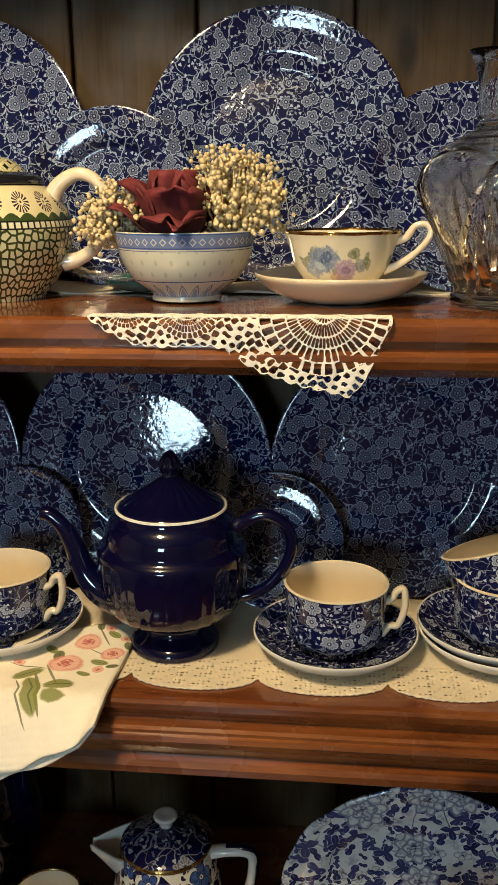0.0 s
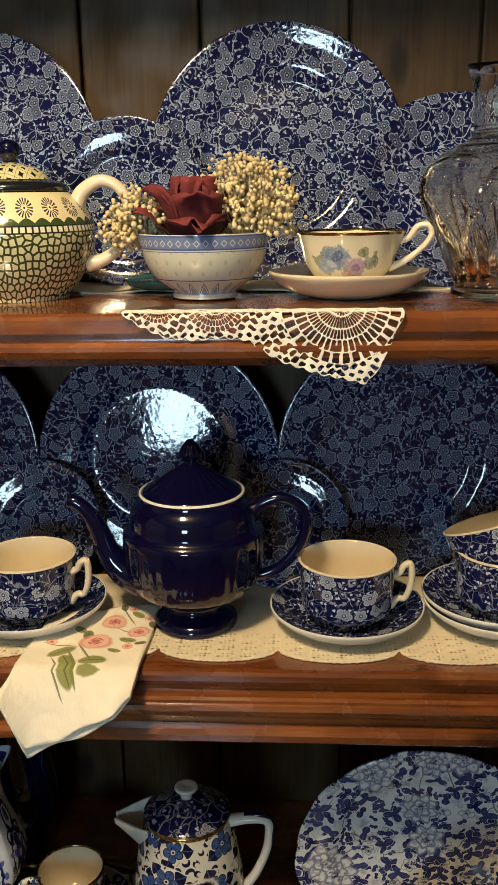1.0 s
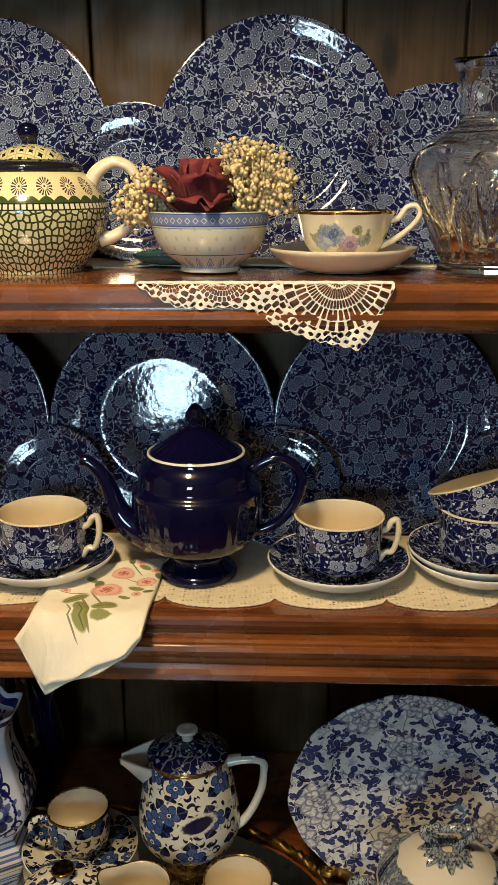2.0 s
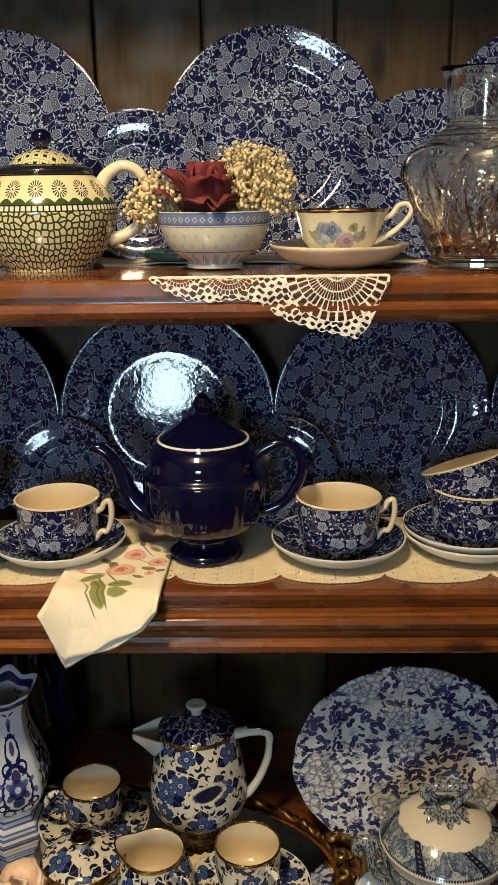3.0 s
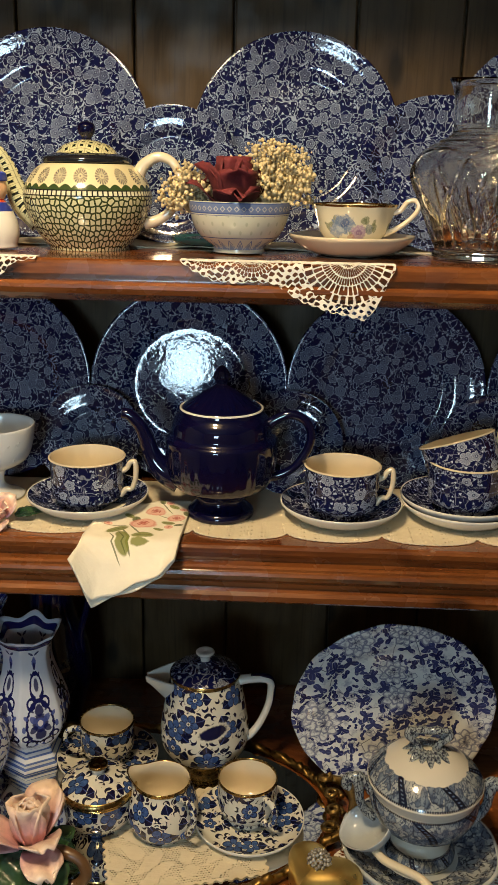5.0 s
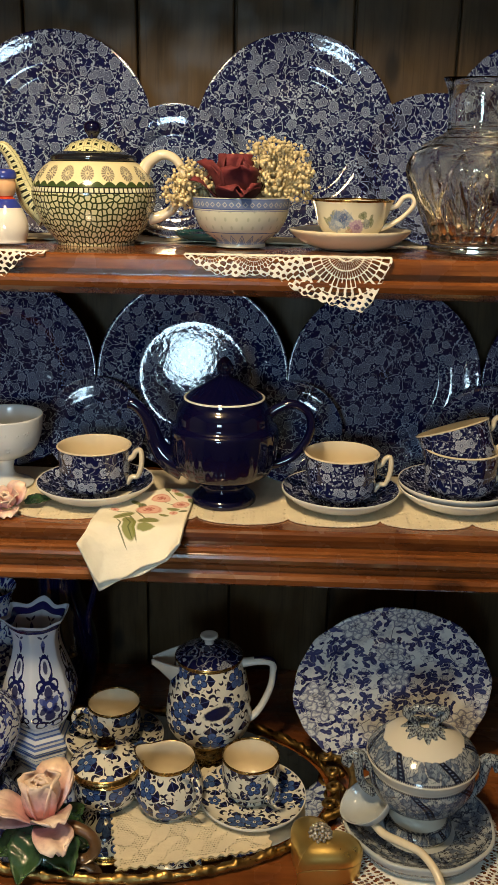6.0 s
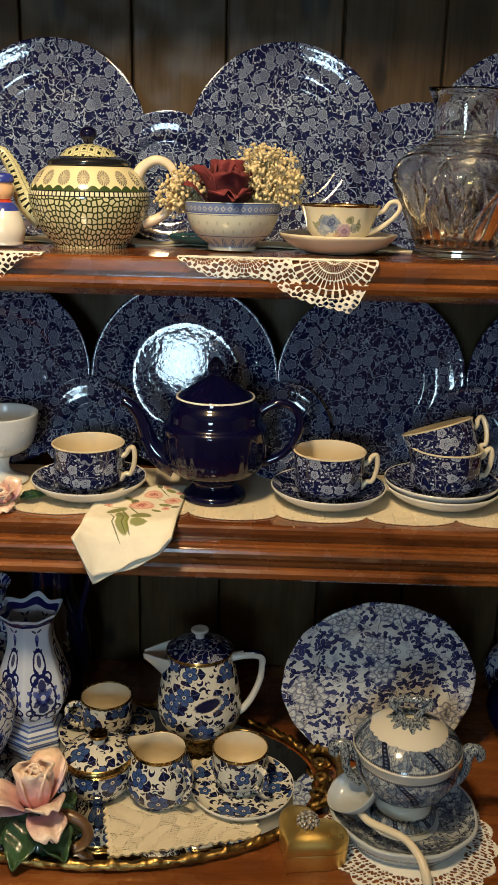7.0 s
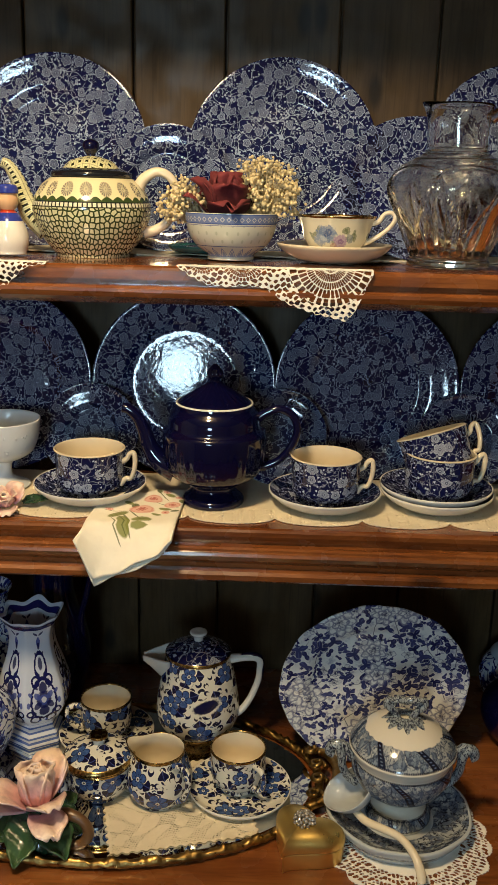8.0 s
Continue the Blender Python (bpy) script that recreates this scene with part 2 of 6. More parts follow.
def tube(name, points, radii, seg=12, steps=6, flat=1.0, closed_ends=True):
    """A pipe along a smooth path; radii: one number or one for each given point; flat: width across over width in the bend's plane."""
    path = smooth_path(points, steps)
    if isinstance(radii, (int, float)):
        radii = [radii] * len(points)
    verts, faces, uvs = [], [], []
    side = None
    m = len(path)
    for i, p in enumerate(path):
        d = (path[min(i + 1, m - 1)] - path[max(i - 1, 0)]).normalized()
        if side is None:
            side = d.cross(Vector((0, 1, 0)))
            if side.length < 0.1:
                side = d.cross(Vector((0, 0, 1)))
        side = (side - d * side.dot(d)).normalized()
        up = d.cross(side)
        f = i / (m - 1) * (len(radii) - 1)
        k = min(int(f), len(radii) - 2)
        r = radii[k] + (radii[k + 1] - radii[k]) * (f - k)
        for j in range(seg):
            a = 2 * math.pi * j / seg
            verts.append(p + side * (r * math.cos(a)) + up * (r * flat * math.sin(a)))
    for i in range(m - 1):
        for j in range(seg):
            k = (j + 1) % seg
            faces.append((i * seg + j, (i + 1) * seg + j, (i + 1) * seg + k, i * seg + k))
            uvs.append([(j / seg * 0.03, i * 0.004), (j / seg * 0.03, (i + 1) * 0.004), ((j + 1) / seg * 0.03, (i + 1) * 0.004), ((j + 1) / seg * 0.03, i * 0.004)])
    if closed_ends:
        faces.append(tuple(range(seg)))
        uvs.append([(0, 0)] * seg)
        faces.append(tuple((m - 1) * seg + j for j in reversed(range(seg))))
        uvs.append([(0, 0)] * seg)
    return mesh_of(name, verts, faces, True, uvs)


def box(name, x0, x1, y0, y1, z0, z1, bevel=0.002):
    bm = bmesh.new()
    bmesh.ops.create_cube(bm, size=1.0)
    for v in bm.verts:
        v.co = Vector(((x0 + x1) / 2 + v.co.x * (x1 - x0), (y0 + y1) / 2 + v.co.y * (y1 - y0), (z0 + z1) / 2 + v.co.z * (z1 - z0)))
    if bevel:
        bmesh.ops.bevel(bm, geom=list(bm.edges), offset=bevel, segments=2, affect='EDGES', profile=0.5)
    me = bpy.data.meshes.new(name)
    bm.to_mesh(me)
    bm.free()
    return me


def extruded(name, profile, x0, x1):
    """A moulding of the profile (y, z) that runs along x."""
    n = len(profile)
    verts = [(x, y, z) for x in (x0, x1) for y, z in profile]
    faces = [(i, (i + 1) % n, n + (i + 1) % n, n + i) for i in range(n)]
    faces += [tuple(reversed(range(n))), tuple(range(n, 2 * n))]
    me = mesh_of(name, verts, faces, False)
    bm = bmesh.new()
    bm.from_mesh(me)
    bmesh.ops.recalc_face_normals(bm, faces=list(bm.faces))
    bm.to_mesh(me)
    bm.free()
    return me


# ---- the room ----
C, M, T = 0.90, 1.29, 1.61          # counter, middle shelf, upper shelf
DX0, DX1 = -0.78, 0.62              # the dresser's ends
BACK = 0.99                         # face of its back boards


def room():
    tagged(part("floor", box("floor", -2.3, 2.3, -2.1, 1.2, -0.1, 0.0, 0), PINE), "brown wooden floor of the room", "floor", kind="structure")
    tagged(part("ceiling", box("ceiling", -2.3, 2.3, -2.1, 1.2, 2.45, 2.55, 0), PLASTER), "plain painted ceiling", "ceiling", kind="structure")
    tagged(part("wall_north", box("wall_north", -2.3, 2.3, 1.06, 1.2, 0, 2.45, 0), PLASTER), "painted wall behind the dresser", "wall", kind="structure")
    tagged(part("wall_west", box("wall_west", -2.3, -2.2, -2.0, 1.06, 0, 2.45, 0), PLASTER), "plain painted side wall", "wall", kind="structure")
    tagged(part("wall_east", box("wall_east", 2.2, 2.3, -2.0, 1.06, 0, 2.45, 0), PLASTER), "plain painted side wall", "wall", kind="structure")
    # the wall with the window
    x0, x1, z0, z1 = WIN_X - WIN_W / 2, WIN_X + WIN_W / 2, WIN_Z - WIN_H / 2, WIN_Z + WIN_H / 2
    w = tagged(new("wall_south"), "painted wall with a small window", "wall", kind="structure")
    part("wall_panel", box("wall_panel", -2.3, x0, -2.1, -2.0, 0, 2.45, 0), PLASTER, w)
    part("wall_panel", box("wall_panel", x1, 2.3, -2.1, -2.0, 0, 2.45, 0), PLASTER, w)
    part("wall_panel", box("wall_panel", x0, x1, -2.1, -2.0, 0, z0, 0), PLASTER, w)
    part("wall_panel", box("wall_panel", x0, x1, -2.1, -2.0, z1, 2.45, 0), PLASTER, w)
    win = tagged(new("window_1"), "small white-framed window with one glazing bar", "window", kind="structure")
    for a, b, c, d in ((x0, x0 + 0.03, z0, z1), (x1 - 0.03, x1, z0, z1), (x0 + 0.03, x1 - 0.03, z0, z0 + 0.03), (x0 + 0.03, x1 - 0.03, z1 - 0.03, z1)):
        part("window_frame", box("window_frame", a, b, -2.03, -1.99, c, d, 0.003), WHITE, win)


room()


def dresser():
    d = thing("dresser", pose(0, 0, 0), "varnished brown pine dresser with open plate shelves", "dresser")
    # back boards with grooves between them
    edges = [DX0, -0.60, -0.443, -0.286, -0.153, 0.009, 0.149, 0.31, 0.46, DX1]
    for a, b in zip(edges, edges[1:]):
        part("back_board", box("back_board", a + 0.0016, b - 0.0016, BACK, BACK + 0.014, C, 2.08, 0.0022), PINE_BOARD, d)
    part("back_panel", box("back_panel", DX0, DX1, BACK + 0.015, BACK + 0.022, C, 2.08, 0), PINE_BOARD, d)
    for x in (DX0 - 0.022, DX1):
        part("side_panel", box("side_panel", x, x + 0.022, 0.645, BACK + 0.022, C, 2.08), PINE, d)
    # upper shelf: board, groove, rounded lower bead
    f = 0.652
    prof = [(BACK - 0.001, T), (f + 0.004, T), (f + 0.001, T - 0.002), (f, T - 0.005), (f, T - 0.016), (f + 0.006, T - 0.0165), (f + 0.006, T - 0.0225),
            (f - 0.003, T - 0.023), (f - 0.006, T - 0.026), (f - 0.006, T - 0.030), (f - 0.003, T - 0.036), (f + 0.006, T - 0.041), (f + 0.014, T - 0.045), (BACK - 0.001, T - 0.045)]
    part("shelf", extruded("shelf", prof, DX0, DX1), PINE, d)
    f = 0.652
    prof = [(BACK - 0.001, M), (f + 0.006, M), (f + 0.002, M - 0.001), (f, M - 0.004), (f + 0.001, M - 0.010), (f + 0.007, M - 0.018), (f + 0.009, M - 0.0225),
            (f - 0.003, M - 0.023), (f - 0.006, M - 0.025), (f - 0.006, M - 0.028), (f - 0.009, M - 0.029), (f - 0.010, M - 0.033), (f - 0.006, M - 0.040), (f + 0.002, M - 0.047), (f + 0.004, M - 0.054),
            (f - 0.005, M - 0.055), (f - 0.008, M - 0.059), (f - 0.007, M - 0.066), (f - 0.002, M - 0.070), (BACK - 0.001, M - 0.070)]
    part("shelf", extruded("shelf", prof, DX0, DX1), PINE, d)
    # Cornice is out of view; its height is set to shade the upper boards.
    part("cornice", extruded("cornice", [(BACK + 0.022, 2.08), (BACK + 0.022, 2.16), (0.56, 2.16), (0.56, 2.14), (0.60, 2.12), (0.62, 2.06), (0.640, 2.035), (0.66, 2.035), (0.66, 2.08)], DX0 - 0.03, DX1 + 0.03), PINE, d)
    part("counter", box("counter", DX0 - 0.02, DX1 + 0.02, 0.44, BACK + 0.022, C - 0.03, C, 0.006), PINE, d)
    part("base_cabinet", box("base_cabinet", DX0, DX1, 0.47, BACK + 0.022, 0.0, C - 0.03, 0.004), PINE, d)
    return d


dresser()

# ---- plates ----
def plate_profile(R, well=0.60, depth=0.016, thick=0.0045):
    k = (R * well / 0.08) ** 2         # the well is slightly domed
    return [(0, 0.0021 * k), (R * well * 0.25, 0.00197 * k), (R * well * 0.5, 0.0016 * k), (R * well * 0.75, 0.0009 * k), (R * well * 0.88, 0.0005 * k), (R * well * 0.95, 0.0006 * k), (R * well, 0.0016), (R * (well + 0.06), 0.0066), (R * (well + 0.11), 0.0088),
            (R * 0.86, depth * 0.71), (R * 0.975, depth), (R, depth - 0.0008), (R, depth - 0.003), (R * 0.975, depth - thick), (R * 0.80, depth * 0.6 - thick), (R * 0.66, 0.003 - thick),
            (R * 0.60, -thick), (R * 0.58, -0.008), (R * 0.56, -0.008), (R * 0.54, -thick), (0, -thick)]


def stood(x, y, z, R, lean, spin=0.0):
    """Pose of a round plate whose lower edge rests at (x, y, z) and which leans back."""
    a = radians(lean)
    return Matrix.Translation((x, y + R * math.sin(a), z + R * math.cos(a))) @ pose(0, 0, 0, 90 - lean) @ pose(0, 0, 0, 0, 0, spin)


def standing_plate(name, R, spots, label, category, group, lean, well=0.60, depth=0.016, material=CALICO, shape=None):
    me = lathe(name, plate_profile(R, well, depth), 96, steps=3, shape=shape)
    me.materials.append(material)
    for i, (x, y, z) in enumerate(spots):
        ob = new(name, me)
        ob.matrix_basis = stood(x, y, z - (depth - 0.003) * math.sin(radians(lean)), R, lean, 37.0 * i)
        tagged(ob, label, category, group)


standing_plate("dinner_plate", 0.1335, [(-0.392, 0.925, T), (-0.068, 0.925, T), (0.262, 0.925, T)],
               "navy calico-patterned dinner plate standing on the upper shelf", "plate", "upper dinner plates", 9)
standing_plate("dinner_plate", 0.1335, [(-0.470, 0.880, M), (-0.2015, 0.880, M), (0.064, 0.880, M), (0.332, 0.880, M)],
               "navy calico-patterned dinner plate standing on the middle shelf", "plate", "middle dinner plates", 8)
standing_plate("side_plate", 0.086, [(-0.226, 0.893, T)], "small navy calico side plate leaning between dinner plates", "plate", "side plates", 8)
standing_plate("soup_plate", 0.110, [(0.118, 0.840, T)], "deep navy calico soup plate leaning behind a glass jug", "plate", "", 31, 0.66, 0.026)
standing_plate("side_plate", 0.070, [(-0.333, 0.840, M), (-0.062, 0.840, M), (0.205, 0.840, M)],
               "small navy calico side plate standing on the middle shelf", "plate", "side plates", 20, 0.5)


# ---- cups, saucers and pots ----
def cup_mesh(name, R, H, base, flare=0.004):
    prof = [(base * 0.9, 0.002), (base, 0.0), (base, 0.003), (base * 1.06, 0.006), (R * 0.90, H * 0.22), (R * 0.945, H * 0.5), (R * 0.96, H * 0.8), (R - 0.001, H - 0.002), (R, H), (R - 0.0012, H + 0.0006), (R - 0.0028, H - 0.001),
            (R * 0.90, H * 0.6), (R * 0.85, H * 0.3), (base * 0.95, 0.009), (0, 0.007)]
    inner = [0]
    def slot(i, n, r, z):
        if z > H - 0.0009:
            inner[0] = 1
        return inner[0]
    return lathe(name, prof, 56, R * 0.9, slot, steps=3)


def handle_mesh(name, R, H, reach=0.0165, thick=0.0036):
    return tube(name, [(R * 0.93, 0, H * 0.74), (R + reach * 0.30, 0, H * 0.80), (R + reach * 0.52, 0, H * 0.91), (R + reach * 0.88, 0, H * 0.95), (R + reach, 0, H * 0.80), (R + reach * 0.92, 0, H * 0.58), (R + reach * 0.62, 0, H * 0.38), (R + reach * 0.22, 0, H * 0.37), (R * 0.92, 0, H * 0.24)],
                [0.0042, 0.0032, 0.0032, 0.0030, 0.0034, 0.0032, 0.0030, 0.0032, 0.0042], 12, 5, 1.35)


def saucer_profile(R, H):
    return [(0, 0.005), (R * 0.34, 0.005), (R * 0.37, 0.0062), (R * 0.42, 0.0056), (R * 0.62, 0.0078), (R * 0.84, H * 0.66), (R * 0.98, H), (R, H - 0.0002), (R, H - 0.002), (R * 0.97, H - 0.005), (R * 0.84, H * 0.66 - 0.0055), (R * 0.64, 0.0025), (R * 0.50, 0.0008), (R * 0.48, 0.0), (R * 0.45, 0.0), (R * 0.44, 0.002), (0, 0.002)]


def saucer_mesh(name, R, H, shape=None):
    under = [0]
    def slot(i, n, r, z):
        if r > R * 0.985:
            under[0] = 1
        return under[0]
    return lathe(name, saucer_profile(R, H), 64, 0.0, slot, shape, 2)


SAUCER = saucer_mesh("saucer", 0.075, 0.023)
for x in (CALICO_CUP, WHITE):
    SAUCER.materials.append(x)


def saucer(m, label):
    ob = new("saucer", SAUCER)
    ob.matrix_basis = m
    return tagged(ob, label, "saucer", "calico saucers")


def calico_cup():
    c = thing("teacup", pose(0, 0, 0), "navy calico teacup with cream inside on a matching saucer", "cup", "calico teacups")
    part("bowl", cup_mesh("bowl", 0.0475, 0.063, 0.030), [CALICO_CUP, CREAM], c)
    part("handle", handle_mesh("handle", 0.0455, 0.063), CREAM, c, "cream glazed handle")
    return c


cup_a = calico_cup()
cup_a.matrix_basis = pose(-0.314, 0.75, M + 0.008, 0, 0, -6)
cup_b = copy_thing(cup_a, pose(0.001, 0.746, M + 0.008, 0, 0, -4))
cup_e = copy_thing(cup_a, pose(0.153, 0.757, M + 0.014, 0, 0, 8))
cup_f = copy_thing(cup_a, pose(0.162, 0.757, M + 0.014 + 0.020, -15, -16, 6) @ pose(0.0, 0, 0.008))
tagged(cup_e, "navy calico teacup on two saucers holding another cup")
tagged(cup_f, "navy calico teacup stacked tilted inside another cup")
saucer(pose(-0.314, 0.75, M + 0.002), "navy calico saucer with pale underside under a teacup")
saucer(pose(0.001, 0.746, M + 0.002, 0, 0, 50), "navy calico saucer with pale underside under a teacup")
saucer(pose(0.152, 0.758, M + 0.002, 0, 0, 100), "navy calico saucer lying under a second saucer")
saucer(pose(0.151, 0.762, M + 0.0085, 0, 0, 160), "navy calico saucer lying on another saucer")


def cobalt_teapot():
    p = thing("teapot", pose(-0.148, 0.748, M + 0.002), "dark cobalt blue glazed footed teapot with lid", "teapot")
    prof = [(0, 0.004), (0.030, 0.002), (0.0395, 0.0), (0.0415, 0.003), (0.0405, 0.008), (0.034, 0.014), (0.0285, 0.020), (0.0285, 0.024), (0.033, 0.027), (0.045, 0.033), (0.058, 0.041), (0.0650, 0.056), (0.0675, 0.076), (0.0680, 0.093), (0.0672, 0.100),
            (0.0615, 0.105), (0.0605, 0.112), (0.0595, 0.118), (0.0565, 0.125), (0.0525, 0.130), (0.0510, 0.134), (0.0505, 0.1375), (0.0490, 0.1380), (0.0480, 0.136), (0.0470, 0.130), (0.05, 0.115), (0.055, 0.09), (0.045, 0.04), (0, 0.03)]
    rim = lambda i, n, r, z: 1 if z > 0.1362 else 0
    ribs = lambda a, r, z: (r * (1 + 0.010 * math.cos(30 * a) * max(0.0, min(1.0, (z - 0.03) * 50)) * max(0.0, min(1.0, (0.095 - z) * 60))), z)
    part("body", lathe("body", prof, 112, 0.06, rim, ribs, 2), [COBALT, WHITE], p)
    lid = [(0.0485, 0.1345), (0.0480, 0.1375), (0.044, 0.1405), (0.034, 0.146), (0.022, 0.154), (0.013, 0.160), (0.009, 0.163), (0.0065, 0.165), (0.007, 0.168), (0.0095, 0.172), (0.0098, 0.176), (0.007, 0.182), (0.003, 0.187), (0, 0.188)]
    flute = lambda a, r, z: (r * (1 + (0.05 if z < 0.163 else 0.07) * math.cos((24 if z < 0.163 else 10) * a) * max(0.0, min(1.0, (z - 0.138) * 80))), z)
    part("lid", lathe("lid", lid, 120, 0.04, None, flute, 2), COBALT, p)
    part("spout", tube("spout", [(-0.050, 0, 0.045), (-0.070, 0, 0.054), (-0.084, 0, 0.072), (-0.092, 0, 0.095), (-0.100, 0, 0.112), (-0.112, 0, 0.124), (-0.121, 0, 0.126)], [0.020, 0.0155, 0.0115, 0.0092, 0.0078, 0.0070, 0.0066], 16, 6), COBALT, p)
    part("handle", tube("handle", [(0.050, 0, 0.108), (0.064, 0, 0.122), (0.084, 0, 0.130), (0.102, 0, 0.122), (0.109, 0, 0.104), (0.103, 0, 0.082), (0.088, 0, 0.062), (0.070, 0, 0.052), (0.058, 0, 0.050)], [0.0065, 0.006, 0.0056, 0.0054, 0.0054, 0.0052, 0.0052, 0.0055, 0.006], 14, 6), COBALT, p)
    return p


cobalt_teapot()


# ---- further materials ----
def spots(g, c, uv, items, ragged=0.35):
    """Painted motifs: (u, v, half width, half height, turn, colour, strength)."""
    wob = g.vec('SCALE', g.vec('SUBTRACT', g.noise(uv, 260.0, 3.0, colour=True), (0.5, 0.5, 0.5)), scale=2.0 * ragged)
    for u, v, a, b, turn, colour, strength in items:
        d = g.vec('SUBTRACT', uv, (u, v, 0.0))
        n = g.t.nodes.new("ShaderNodeVectorRotate")
        n.rotation_type = 'Z_AXIS'
        g.put(n.inputs["Vector"], d)
        n.inputs["Angle"].default_value = radians(-turn)
        q = g.vec('ADD', g.vec('DIVIDE', n.outputs[0], (a, b, 1.0)), wob)
        c = g.mix(g.ease(g.vec('LENGTH', g.vec('MULTIPLY', q, (1.0, 1.0, 0.0))), 0.8, 1.05, strength, 0.0), c, colour)
    return c


def circles_net(g, uv, pitch, dark, light):
    """Pale rounded petals that meet in fours, each outlined on a dark ground."""
    q = g.xyz(g.vec('SCALE', uv, scale=1.0 / pitch))
    a, b = g.math('FRACT', q[0]), g.math('FRACT', q[1])
    total = None
    for across, along in ((a, b), (b, a)):
        d = g.math('ABSOLUTE', g.math('SUBTRACT', across, 0.5))
        half = g.math('MULTIPLY', g.math('POWER', g.math('ABSOLUTE', g.math('COSINE', g.math('MULTIPLY', along, math.pi))), 0.55), 0.36)
        k = g.math('MULTIPLY', g.ease(g.math('SUBTRACT', half, d), 0.03, 0.09), g.ease(d, 0.015, 0.05, 0.45, 1.0))
        total = k if total is None else g.math('MAXIMUM', total, k)
    return g.mix(total, dark, light)


def polish_material():
    g = Nodes("leaf_net_stoneware")
    uv = g.uv()
    u, v = g.xyz(uv)[0], g.xyz(uv)[1]
    cream, dark, green = (0.72, 0.66, 0.42), (0.012, 0.018, 0.016), (0.045, 0.075, 0.025)
    wob = g.vec('ADD', uv, g.vec('SCALE', g.noise(uv, 150.0, 1.0, colour=True), scale=0.0012))
    seam = g.voro(wob, 1 / 0.0066, 'DISTANCE_TO_EDGE', 0.65).outputs["Distance"]
    net = g.mix(g.ease(seam, 0.10, 0.19), g.mix(g.noise(uv, 130.0), (0.020, 0.026, 0.014), (0.055, 0.080, 0.025)), (0.60, 0.59, 0.38))
    c = g.mix(g.ease(v, 0.0605, 0.0612), net, dark)
    # a row of pale squares
    sq = g.math('MULTIPLY', g.inside(g.math('FRACT', g.math('DIVIDE', u, 0.0058)), 0.16, 0.86, 0.06), g.inside(v, 0.0622, 0.0668))
    c = g.mix(sq, c, (0.70, 0.68, 0.52))
    # green scallops, then a cream band with dark daisies
    sc = g.math('MULTIPLY_ADD', g.math('ABSOLUTE', g.math('SINE', g.math('MULTIPLY', u, math.pi / 0.0145))), 0.0042, 0.0700)
    c = g.mix(g.ease(v, 0.0678, 0.0682), c, green)
    c = g.mix(g.ease(g.math('SUBTRACT', v, sc), -0.0003, 0.0003), c, cream)
    p = g.join(g.math('MULTIPLY', g.math('SUBTRACT', g.math('FRACT', g.math('DIVIDE', u, 0.0265)), 0.5), 0.0265), g.math('SUBTRACT', v, 0.0828))
    s = g.xyz(p)
    r = g.vec('LENGTH', p)
    pet = g.ease(g.math('COSINE', g.math('MULTIPLY', g.math('ARCTAN2', s[1], s[0]), 16.0)), -0.4, 0.1)
    daisy = g.math('MULTIPLY', pet, g.inside(r, 0.0028, 0.0086, 0.0004))
    daisy = g.math('MAXIMUM', daisy, g.inside(r, -1.0, 0.0011, 0.0003))
    c = g.mix(daisy, c, (0.045, 0.035, 0.060))
    c = g.mix(g.ease(v, 0.0955, 0.0960), c, dark)
    lid = circles_net(g, uv, 0.0085, dark, (0.62, 0.60, 0.34))
    c = g.mix(g.ease(v, 0.1055, 0.1060), c, lid)
    return glaze(g, c, 0.12, 0.06)


